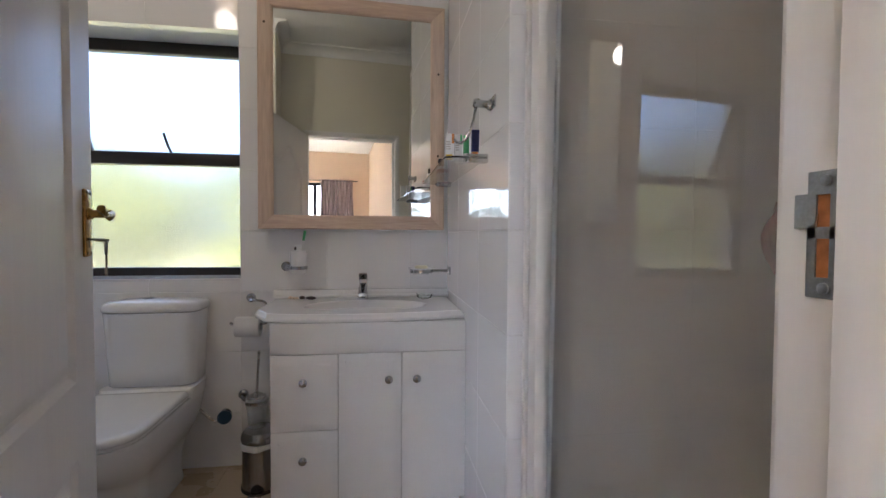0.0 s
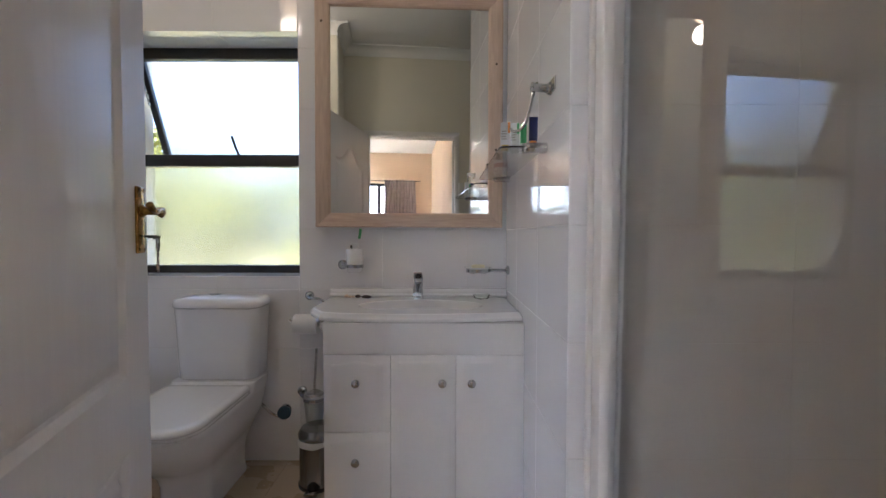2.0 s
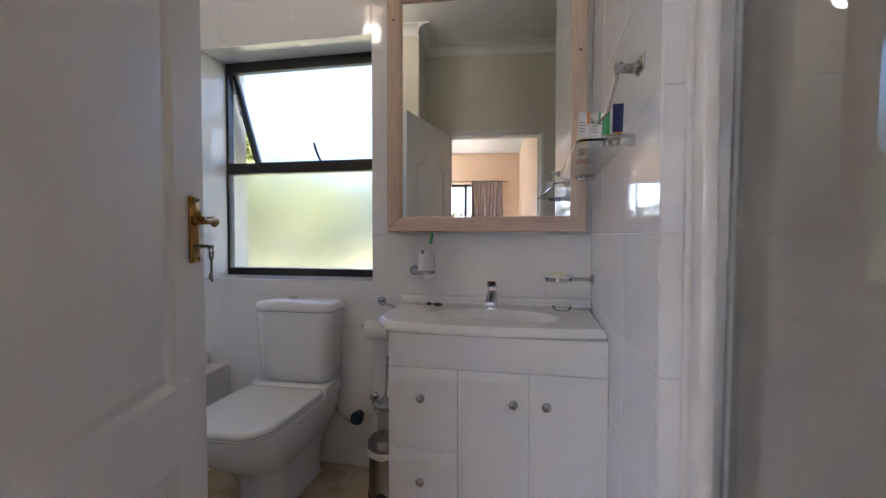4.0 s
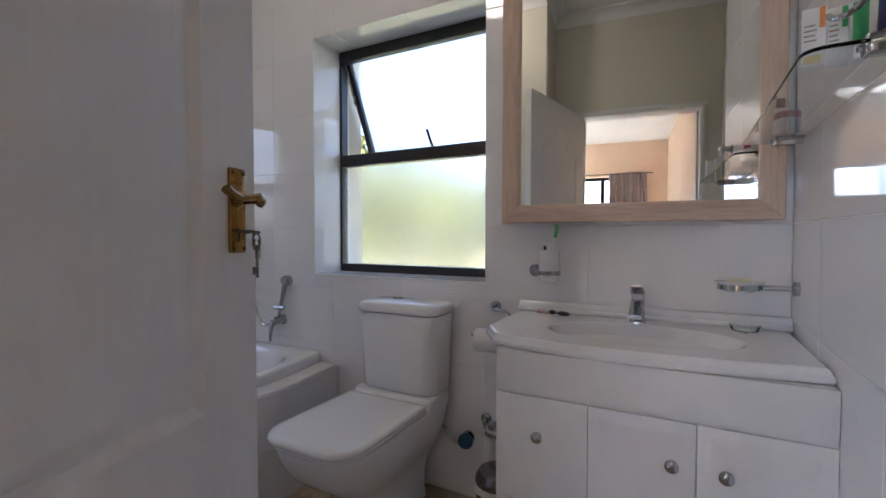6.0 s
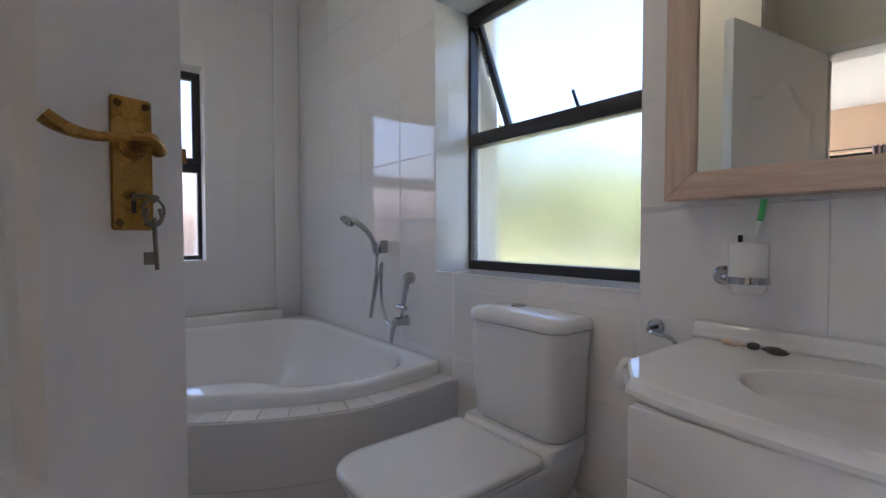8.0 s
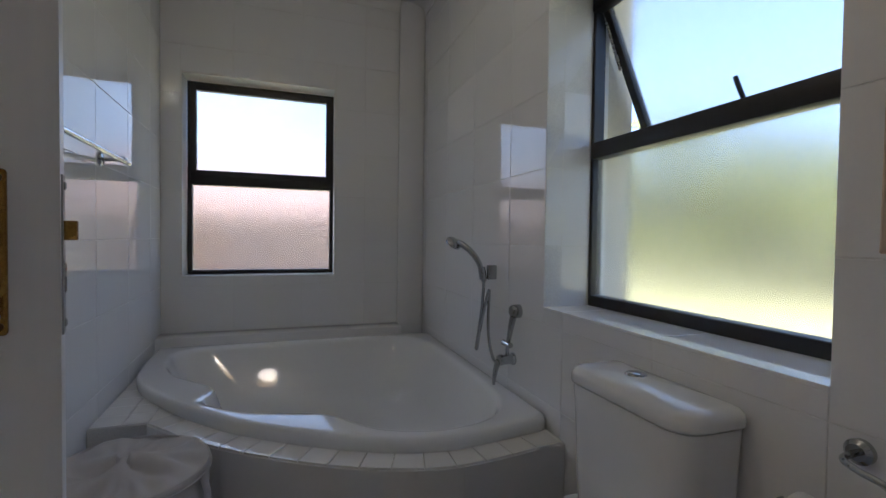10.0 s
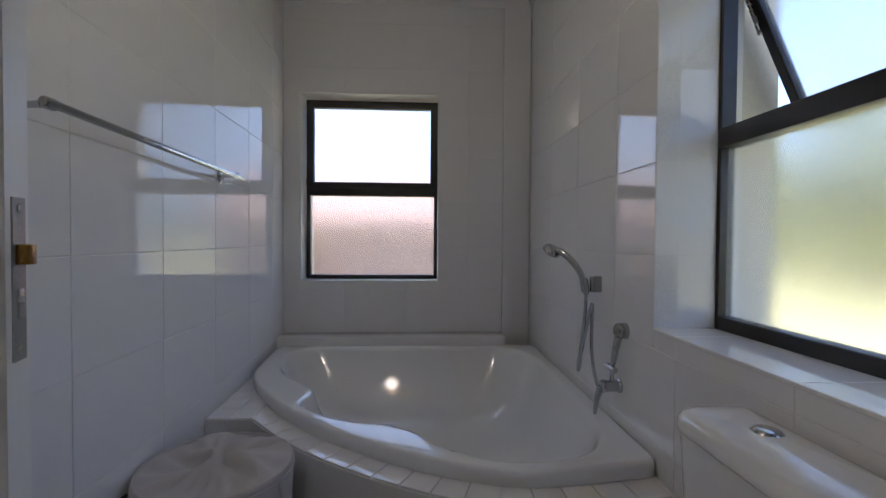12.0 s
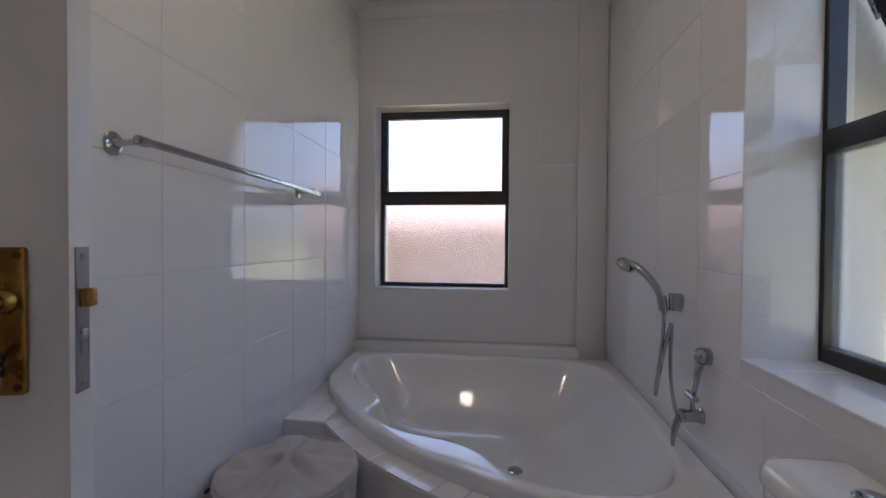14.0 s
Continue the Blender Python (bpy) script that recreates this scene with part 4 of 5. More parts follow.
valve = thing("angle_valve", (-0.60, NORTH, 0.25), "blue-handled stop valve with a braided hose to the cistern", "stop valve")
part("rosette", lathe([(0.027, 0), (0.026, 0.006), (0.014, 0.010)], (-0.612, NORTH, 0.252), (0, -1, 0), 24), M_CHROME, valve)
part("body", rod((-0.612, NORTH - 0.008, 0.252), (-0.612, 2.282, 0.252), 0.011, 16), M_CHROME, valve)
part("handwheel", lathe([(0.012, 0), (0.029, 0.004), (0.032, 0.010), (0.031, 0.018), (0.022, 0.022), (0.010, 0.023)], (-0.605, 2.288, 0.256), (0.25, -1, 0.05), 24), M_BLUE, valve, "dark blue round handle")
part("hose", tube([(-0.615, 2.295, 0.245), (-0.642, 2.288, 0.236), (-0.668, 2.284, 0.252), (-0.695, 2.285, 0.278), (-0.722, 2.290, 0.298), (-0.750, 2.292, 0.312)], 0.0072, 10), M_STEEL, valve, "braided steel hose")

# ---------- vanity ----------
vanity = thing("vanity_unit", (0.07, 2.08, 0), "white foil-fronted vanity cabinet with two drawers and two doors", "cabinet")
VX0, VX1, VF = -0.296, 0.4508, 1.848
part("body", box(VX0, VX1, VF, 2.326, 0.05, 0.772, 0.002, 1), M_VAN, vanity)
part("plinth", box(VX0 + 0.02, VX1 - 0.01, VF + 0.05, 2.30, 0.0, 0.05), M_VAN, vanity)


def front_panel(x0, x1, z0, z1, arch=0.0, field=True):
    """A pressed cabinet front with a shallow raised field."""
    y0, y1 = VF - 0.001, 1.830
    bm = box(x0 + 0.0005, x1 - 0.0005, y1 + 0.0, y0, z0 + 0.0005, z1 - 0.0005, 0.0018, 2)
    if field:
        loop = [Vector((p.x, p.y, 0)) for p in panel_loop(x0 + 0.018, x1 - 0.018, z0 + 0.018, z1 - 0.020 - arch, arch, 16)]
        rings = [[Vector((p.x, y1 - h, p.y)) for p in inset(loop, d)] for d, h in ((0.0, -0.0005), (0.006, 0.0014), (0.014, 0.0024), (0.03, 0.0026))]
        merge(bm, loft(rings, (False, True)))
    return bm


part("fascia", front_panel(VX0, VX1, 0.6535, 0.7725, field=False), M_VAN, vanity)


def knob(parent, x, z):
    part("knob", lathe([(0.006, -0.004), (0.006, 0.012), (0.011, 0.015), (0.0155, 0.020), (0.0155, 0.025), (0.010, 0.030), (0.003, 0.031)], (x, 1.830, z), (0, -1, 0), 24), M_CHROME, parent, "round chrome knob")


for nm, x0, x1, z0, z1, kx, kz, ar in (("drawer", VX0, -0.046, 0.3605, 0.6525, -0.173, 0.552, 0.012), ("drawer", VX0, -0.046, 0.065, 0.3595, -0.175, 0.255, 0.012),
                                       ("cabinet_door", -0.0452, 0.1968, 0.065, 0.6525, 0.147, 0.553, 0.0), ("cabinet_door", 0.1976, VX1, 0.065, 0.6525, 0.255, 0.553, 0.0)):
    fr = part(nm, front_panel(x0, x1, z0, z1, ar), M_VAN, vanity)
    knob(fr, kx, kz)

basin = thing("vanity_basin", (0.03, 2.08, 0.772), "white cast-marble basin top with an oval bowl on the vanity", "basin")
edge = [(EAST - 0.002, 2.327), (-0.384, 2.327), (-0.386, 2.10), (-0.386, 1.975), (-0.372, 1.948), (-0.345, 1.905), (-0.322, 1.868), (-0.300, 1.858)]
for i in range(1, 17):
    t = i / 16
    edge.append((-0.300 + (EAST - 0.002 + 0.300) * t, 1.852 - 0.040 * math.sin(math.pi * (t ** 0.9)) + 0.012 * t))
edge = [Vector((x, y, 0)) for x, y in edge]
bm = loft([at_z(inset(edge, 0.010), 0.7725), at_z(inset(edge, 0.003), 0.775), at_z(edge, 0.780), at_z(edge, 0.788), at_z(inset(edge, 0.004), 0.793), at_z(inset(edge, 0.006), 0.797), at_z(inset(edge, 0.009), 0.804), at_z(inset(edge, 0.014), 0.807)], (True, False))
rim = inset(edge, 0.014)
BC = Vector((0.055, 2.045, 0))
oval_at = lambda f, z, dy=0.0: [Vector((BC.x + 0.262 * f * math.cos(-a), BC.y + dy + 0.150 * f * math.sin(-a) * (1.0 if math.sin(-a) > 0 else 1.02), z)) for a in [2 * math.pi * i / 72 for i in range(72)]][::-1]
top_o = [bm.verts.new((p.x, p.y, 0.807)) for p in rim]
top_i = [bm.verts.new(p) for p in oval_at(1.0, 0.807)]
es = [bm.edges.new((vs[i], vs[(i + 1) % len(vs)])) for vs in (top_o, top_i) for i in range(len(vs))]
bmesh.ops.triangle_fill(bm, edges=es, use_beauty=True)
bmesh.ops.remove_doubles(bm, verts=bm.verts[:], dist=0.0002)
loft([oval_at(1.0, 0.807), oval_at(0.975, 0.805), oval_at(0.95, 0.798), oval_at(0.90, 0.775), oval_at(0.82, 0.745), oval_at(0.68, 0.716), oval_at(0.48, 0.700), oval_at(0.25, 0.693), oval_at(0.08, 0.691)], (False, True), bm=bm)
part("top", bm, M_MARBLE, basin, "", True, 24)
up = [(2.327, 0.806), (2.285, 0.806), (2.281, 0.812), (2.283, 0.818), (2.292, 0.822), (2.296, 0.836), (2.302, 0.843), (2.327, 0.845)]
part("upstand", loft([[Vector((x, y, z)) for y, z in up] for x in (-0.384, EAST - 0.002)]), M_MARBLE, basin, "", True, 30)
part("drain", lathe([(0.026, 0), (0.026, 0.003), (0.018, 0.005)], (BC.x, BC.y, 0.690)), M_CHROME, basin, "chrome drain")

tap = thing("basin_tap", (0.036, 2.245, 0.807), "chrome single-lever basin mixer tap", "tap")
part("body", loft([rounded(0.036 - w, 0.036 + w, 2.245 - d, 2.245 + d, 0.006, 3, z) for w, d, z in ((0.025, 0.026, 0.806), (0.025, 0.026, 0.812), (0.021, 0.023, 0.816), (0.019, 0.021, 0.85), (0.019, 0.021, 0.885), (0.020, 0.022, 0.900))]), M_TAP, tap)
part("spout", loft([[Vector((0.036 + sx * w, y, z + sz * h)) for sx, sz in ((-1, -0.6), (1, -0.6), (1, 0.6), (0.6, 1), (-0.6, 1), (-1, 0.6))] for y, z, w, h in ((2.235, 0.868, 0.019, 0.018), (2.205, 0.866, 0.019, 0.014), (2.165, 0.852, 0.019, 0.011), (2.130, 0.838, 0.018, 0.009))]), M_TAP, tap, "", True, 50)
part("lever", loft([[Vector((0.036 + sx * w, y, z + sz * h)) for sx, sz in ((-1, -1), (1, -1), (1, 0.5), (0.7, 1), (-0.7, 1), (-1, 0.5))] for y, z, w, h in ((2.270, 0.902, 0.017, 0.008), (2.246, 0.906, 0.020, 0.012), (2.215, 0.913, 0.021, 0.010), (2.190, 0.922, 0.020, 0.006), (2.168, 0.931, 0.018, 0.003))]), M_TAP, tap, "", True, 50)

# odds and ends on the basin top
shells = thing("shell", (-0.30, 2.262, 0.807), "pale pink shell on the back of the basin top", "shell")
bm = bmesh.new()
for dx, dy, r in ((0, 0, 0.012), (0.018, -0.005, 0.009), (0.030, 0.003, 0.007)):
    merge(bm, lathe([(r * 0.4, 0), (r, r * 0.25), (r * 0.9, r * 0.7), (r * 0.5, r * 1.05), (r * 0.1, r * 1.2)], (-0.300 + dx, 2.262 + dy, 0.8068), seg=12))
part("shells", bm, M_SHELL, shells)
pebble = thing("pebble", (-0.235, 2.245, 0.807), "small dark pebbles lying beside the shells", "pebble")
part("stone", turn(lathe([(0.002, -0.009), (0.009, -0.006), (0.011, 0), (0.009, 0.006), (0.002, 0.009)], seg=14), Matrix.Translation((-0.245, 2.248, 0.815)) @ Matrix.Diagonal((1.2, 0.9, 0.9, 1))), M_STONE, pebble)
part("stone", turn(lathe([(0.001, -0.026), (0.007, -0.012), (0.009, 0.004), (0.006, 0.018), (0.001, 0.027)], axis=(1, -0.2, 0), seg=14), Matrix.Translation((-0.205, 2.238, 0.814))), M_STONE, pebble)
razor = thing("glass_dish", (0.30, 2.215, 0.807), "small clear glass dish near the back of the basin top", "dish")
part("bowl", lathe([(0.020, 0), (0.034, 0.006), (0.040, 0.022), (0.038, 0.022), (0.031, 0.009), (0.018, 0.004)], (0.325, 2.215, 0.8068), seg=24), M_GLASSY, razor)

# cup holder, cup and toothbrush
cup_holder = thing("cup_holder", (-0.32, NORTH, 0.955), "chrome wall-mounted tumbler holder", "cup holder")
part("mount", lathe([(0.023, 0), (0.023, 0.012), (0.015, 0.020)], (-0.330, NORTH, 0.957), (0, -1, 0), 24), M_CHROME, cup_holder)
part("arm", tube([(-0.322, 2.316, 0.957), (-0.318, 2.285, 0.957), (-0.300, 2.272, 0.957)], 0.008, 12), M_CHROME, cup_holder)
CC = Vector((-0.262, 2.262, 0))
bm = loft([[Vector((CC.x + r * math.cos(a), CC.y + r * math.sin(a), z)) for a in [2 * math.pi * i / 36 for i in range(36)]] for r, z in ((0.0385, 0.947), (0.0405, 0.947), (0.0405, 0.962), (0.0385, 0.962))] , (False, False))
part("ring", bm, M_CHROME, cup_holder)
cup = thing("tumbler", (CC.x, CC.y, 0.93), "white satin-glass tumbler in the wall holder", "tumbler")
part("glass", lathe([(0.028, 0.925), (0.031, 0.927), (0.0375, 0.948), (0.0382, 1.034), (0.0355, 1.034), (0.034, 0.95), (0.02, 0.932)], (CC.x, CC.y, 0), seg=32), M_CERAMIC, cup)
brush = thing("toothbrush", (CC.x, CC.y, 0.94), "toothbrush with a green head standing in the tumbler", "toothbrush")
part("handle", tube([(CC.x - 0.012, CC.y, 0.940), (CC.x + 0.012, CC.y - 0.004, 1.03), (CC.x + 0.022, CC.y - 0.006, 1.085)], 0.0042, 8), M_WHITEP, brush)
part("head", tube([(CC.x + 0.022, CC.y - 0.006, 1.082), (CC.x + 0.027, CC.y - 0.008, 1.105), (CC.x + 0.030, CC.y - 0.009, 1.128)], 0.0062, 8), M_GREENP, brush, "green head")
tubeb = thing("toothpaste_tube", (CC.x - 0.015, CC.y, 0.94), "small clear tube standing in the tumbler", "tube")
part("body", box(CC.x - 0.022, CC.x + 0.010, CC.y + 0.006, CC.y + 0.012, 0.940, 1.062, 0.003), M_SATIN, tubeb)
part("cap", box(CC.x - 0.020, CC.x - 0.012, CC.y - 0.004, CC.y + 0.006, 1.036, 1.052, 0.002), M_BLACK, tubeb)

# soap dish
soap_holder = thing("soap_holder", (EAST, 2.25, 0.935), "chrome soap-dish holder on the tiled side wall", "soap holder")
part("mount", lathe([(0.020, 0), (0.020, 0.010), (0.014, 0.016)], (EAST, 2.230, 0.938), (-1, 0, 0), 24), M_CHROME, soap_holder)
part("arm", rod((EAST - 0.014, 2.230, 0.938), (0.365, 2.228, 0.938), 0.0075, 14), M_CHROME, soap_holder)
SC = Vector((0.310, 2.225, 0))
part("ring", loft([[Vector((SC.x + r * 1.2 * math.cos(a), SC.y + r * math.sin(a), z)) for a in [2 * math.pi * i / 36 for i in range(36)]] for r, z in ((0.043, 0.930), (0.046, 0.930), (0.046, 0.945), (0.043, 0.945))], (False, False)), M_CHROME, soap_holder)
dish = thing("soap_dish", (SC.x, SC.y, 0.93), "white satin-glass soap dish in its chrome holder", "soap dish")
part("dish", loft([[Vector((SC.x + r * 1.2 * math.cos(a), SC.y + r * math.sin(a), z)) for a in [2 * math.pi * i / 36 for i in range(36)]] for r, z in ((0.030, 0.924), (0.041, 0.932), (0.0425, 0.944), (0.052, 0.951), (0.052, 0.953), (0.040, 0.949), (0.020, 0.944))]), M_CERAMIC, dish)
soap = thing("soap_bar", (SC.x, SC.y, 0.947), "pale yellow bar of soap in the dish", "soap")
part("bar", prism(rounded(SC.x - 0.030, SC.x + 0.030, SC.y - 0.020, SC.y + 0.020, 0.014, 4), 0.945, 0.964, 0.006, 3), M_SOAP, soap)

# paper holder and roll
tp = thing("paper_holder", (-0.49, NORTH, 0.80), "chrome toilet-paper holder on the tiled wall", "paper holder")
part("mount", lathe([(0.021, 0), (0.021, 0.010), (0.014, 0.017)], (-0.492, NORTH, 0.808), (0, -1, 0), 24), M_CHROME, tp)
part("arm", tube([(-0.492, 2.315, 0.808), (-0.485, 2.270, 0.808), (-0.455, 2.252, 0.806), (-0.420, 2.250, 0.800), (-0.404, 2.250, 0.780), (-0.402, 2.250, 0.730), (-0.404, 2.250, 0.704), (-0.425, 2.250, 0.696), (-0.50, 2.250, 0.696), (-0.555, 2.250, 0.697), (-0.565, 2.250, 0.706)], 0.0055, 10), M_CHROME, tp)
roll = thing("paper_roll", (-0.48, 2.25, 0.69), "white toilet-paper roll on the chrome holder", "toilet roll")
prof = [(0.019, 0.0), (0.043, 0.0), (0.045, 0.002), (0.045, 0.106), (0.043, 0.108), (0.019, 0.108), (0.019, 0.0)]
part("roll", lathe(prof, (-0.540, 2.250, 0.684), (1, 0, 0), 36, (False, False)), M_PAPER, roll)

# toilet brush in its wall holder
tb = thing("toilet_brush_holder", (-0.50, NORTH, 0.33), "chrome wall bracket with a satin-glass toilet-brush beaker", "toilet brush")
part("mount", lathe([(0.022, 0), (0.022, 0.012), (0.014, 0.018)], (-0.530, NORTH, 0.345), (0, -1, 0), 24), M_CHROME, tb)
part("arm", tube([(-0.530, 2.314, 0.345), (-0.522, 2.282, 0.342), (-0.500, 2.262, 0.336)], 0.0085, 12), M_CHROME, tb)
TBX, TBY = -0.452, 2.252
part("ring", loft([[Vector((TBX + r * math.cos(a), TBY + r * math.sin(a), z)) for a in [2 * math.pi * i / 36 for i in range(36)]] for r, z in ((0.0475, 0.328), (0.0505, 0.328), (0.0505, 0.342), (0.0475, 0.342))], (False, False)), M_CHROME, tb)
part("beaker", lathe([(0.030, 0.212), (0.036, 0.214), (0.047, 0.33), (0.047, 0.352), (0.044, 0.352), (0.043, 0.33), (0.032, 0.222)], (TBX, TBY, 0), seg=32, cap=(True, True)), M_SATIN, tb, "satin-glass beaker")
part("brush_cap", lathe([(0.043, 0.353), (0.040, 0.362), (0.018, 0.372), (0.010, 0.378)], (TBX, TBY, 0), seg=28), M_STEEL, tb, "steel brush cap")
part("brush_handle", rod((TBX, TBY, 0.37), (TBX + 0.012, TBY, 0.570), 0.0058, 14), M_STEEL, tb, "slim steel brush handle")

# pedal bin
bin_ob = thing("pedal_bin", (-0.43, 2.14, 0), "small brushed-steel pedal bin with a white liner showing", "pedal bin")
PX, PY = -0.402, 2.130
part("body", lathe([(0.078, 0.0), (0.081, 0.004), (0.081, 0.018), (0.079, 0.022), (0.079, 0.205), (0.080, 0.210)], (PX, PY, 0), seg=40), M_BIN, bin_ob)
part("lid", lathe([(0.082, 0.214), (0.084, 0.220), (0.083, 0.236), (0.070, 0.256), (0.040, 0.266), (0.005, 0.268)], (PX, PY, 0), seg=40), M_BIN, bin_ob, "dark domed steel lid")
liner = []
for r, z in ((0.081, 0.214), (0.083, 0.212), (0.084, 0.205), (0.082, 0.200)):
    liner.append([Vector((PX + (r + 0.003 * math.sin(7 * a)) * math.cos(a), PY + (r + 0.003 * math.sin(7 * a)) * math.sin(a), z - (0.016 * max(0.0, math.sin(a + 3.6)) if z < 0.207 else 0))) for a in [2 * math.pi * i / 48 for i in range(48)]])
part("liner", loft(liner, (False, False)), M_PAPER, bin_ob, "white liner folded over the rim")
part("base", lathe([(0.083, 0.0), (0.084, 0.002), (0.084, 0.014), (0.082, 0.016)], (PX, PY, 0), seg=40), M_BLACK, bin_ob)
part("pedal", box(PX - 0.028, PX + 0.028, PY - 0.125, PY - 0.075, 0.012, 0.020, 0.003), M_BIN, bin_ob)
part("hinge_cover", lathe([(0.030, 0), (0.028, 0.03), (0.012, 0.05)], (PX + 0.0, PY - 0.066, 0.0), seg=18), M_BLACK, bin_ob)

# ---------- mirror ----------
mirror = thing("wall_mirror", (0, NORTH, 1.68), "large mirror in a broad limewashed pine frame", "mirror")
MM = Matrix.Translation((-0.008, 2.318, 1.68)) @ pose(0, 0, 0, -0.48, 0, 2.9) @ Matrix.Translation((0, -0.024, 0))
hw, hh, fw = 0.436, 0.545, 0.066
prof = [(0.0, 0.016), (0.0, -0.012), (0.004, -0.017), (0.05, -0.013), (0.060, -0.010), (fw, -0.004), (fw, 0.006), (fw, 0.016)]
corners = [(-1, -1), (1, -1), (1, 1), (-1, 1)]
for i in range(4):
    (ax, az), (bx, bz) = corners[i], corners[(i + 1) % 4]
    g = 0.0011
    la = [Vector((ax * (hw - d), y, az * (hh - d))) for d, y in prof]
    lb = [Vector((bx * (hw - d), y, bz * (hh - d))) for d, y in prof]
    dr = (lb[0] - la[0]).normalized()
    la, lb = [p + dr * g for p in la], [p - dr * g for p in lb]
    part("frame_rail", turn(loft([la, lb]), MM), M_WOOD if i % 2 else M_WOODH, mirror, "limewashed pine rail")
part("mirror_glass", turn(box(-hw + fw - 0.008, hw - fw + 0.008, 0.004, 0.009, -hh + fw - 0.008, hh - fw + 0.008), MM), M_MIRROR, mirror, "clear silvered mirror glass", False)
part("backing", turn(box(-hw + 0.02, hw - 0.02, 0.010, 0.015, -hh + 0.02, hh - 0.02), MM), M_WOOD, mirror, "", False)
for x, z in ((hw - 0.03, 0.22), (hw - 0.032, -0.18), (hw - 0.02, -0.33), (-hw + 0.03, 0.40)):
    part("knot", turn(lathe([(0.006, 0), (0.005, 0.0004)], (x, -0.0150, z), (0, -1, 0), 12), MM), M_BARK, mirror, "dark pine knot")

# ---------- glass shelf on the side wall ----------
shelf = thing("glass_shelf", (EAST, 1.80, 1.36), "glass shelf on chrome brackets with toiletries on it", "shelf")
SZ = 1.352
sl = rounded(0.312, EAST - 0.006, 1.478, 2.245, (0.004, 0.004, 0.03, 0.03), 5)
part("shelf_glass", prism(sl, SZ, SZ + 0.006, 0.001, 1), M_GLASSY, shelf, "clear glass shelf board")
for y in (1.498, 2.215):
    part("bracket", prism(rounded(0.382, EAST, y - 0.016, y + 0.016, 0.006, 3), SZ - 0.012, SZ + 0.016, 0.004, 2), M_CHROME, shelf)
    part("screw_cap", rod((0.376, y, SZ + 0.002), (0.384, y, SZ + 0.002), 0.008, 14), M_CHROME, shelf)
robe = thing("towel_ring", (EAST, 1.45, 1.52), "chrome wall hook with a hanging towel ring", "towel ring")
part("plate", prism(rounded(EAST - 0.006, EAST, 1.395, 1.452, 0.002, 2), 1.492, 1.530, 0.002, 1), M_CHROME, robe)
part("boss", lathe([(0.018, 0), (0.018, 0.008), (0.012, 0.014), (0.012, 0.045), (0.016, 0.052), (0.010, 0.058)], (EAST, 1.452, 1.512), (-1, 0.15, 0.1), 24), M_CHROME, robe)
ringp = [(0.412, 1.455, 1.530), (0.404, 1.458, 1.505), (0.398, 1.462, 1.470), (0.389, 1.470, 1.435), (0.378, 1.484, 1.412), (0.366, 1.500, 1.404), (0.356, 1.520, 1.408), (0.352, 1.540, 1.420)]
part("ring", tube(ringp, 0.0045, 10), M_CHROME, robe)


def squeeze_tube(x, y, h, w, material, capm, label, lean=0.0, stripe=None):
    t = thing("cosmetic_tube", (x, y, SZ + 0.007), label, "tube")
    z0 = SZ + 0.0065
    part("cap", lathe([(w * 0.42, 0), (w * 0.42, 0.018), (w * 0.38, 0.020)], (x, y, z0), seg=16), capm, t)
    loops = []
    for f, z in ((0.5, 0.020), (0.5, 0.03), (0.48, 0.5 * h), (0.46, 0.85 * h), (0.46, h)):
        flat = 1 - 0.85 * max(0.0, (z - 0.02) / (h - 0.02))
        loops.append([Vector((x + lean * z + w * f * (1 + 0.12 * (1 - flat)) * math.cos(a), y + w * f * flat * math.sin(a), z0 + z)) for a in [2 * math.pi * i / 24 for i in range(24)]])
    part("body", loft(loops), material, t)
    if stripe:
        part("label_band", lathe([(w * 0.505, 0.030), (w * 0.50, 0.048)], (x, y, z0), seg=24, cap=(False, False)), stripe, t)


squeeze_tube(0.415, 1.520, 0.092, 0.026, M_NAVY, M_ORANGE, "navy tube with an orange cap on the glass shelf", 0.02)
squeeze_tube(0.393, 1.552, 0.080, 0.019, M_GREENP, M_WHITEP, "green squeeze tube on the glass shelf", 0.0)


def carton(x, y, w, d, h, rz, label, stripe, foot):
    """A slim white carton with a colour stripe and bars of small print."""
    m = pose(x, y, SZ + 0.0065, 0, 0, rz)
    t = thing("cosmetic_carton", (x, y, SZ + 0.0065), label, "carton")
    body = part("box", turn(box(-w / 2, w / 2, -d / 2, d / 2, 0.0, h, 0.0012, 1), m), M_WHITEP, t)
    part("stripe", turn(box(w / 2 - 0.008, w / 2 - 0.001, -d / 2 - 0.0006, -d / 2 + 0.001, h * 0.62, h - 0.001), m), stripe, body, "", False)
    part("foot_band", turn(box(-w / 2 + 0.003, w / 2 - 0.006, -d / 2 - 0.0006, -d / 2 + 0.001, 0.004, h * 0.2), m), foot, body, "", False)
    for k in range(4):
        part("print_bar", turn(box(-w / 2 + 0.003, w / 2 - 0.011 - 0.002 * (k % 2), -d / 2 - 0.0006, -d / 2 + 0.001, h * (0.40 + 0.09 * k), h * (0.40 + 0.09 * k) + 0.0022), m), M_PRINT, body, "", False)


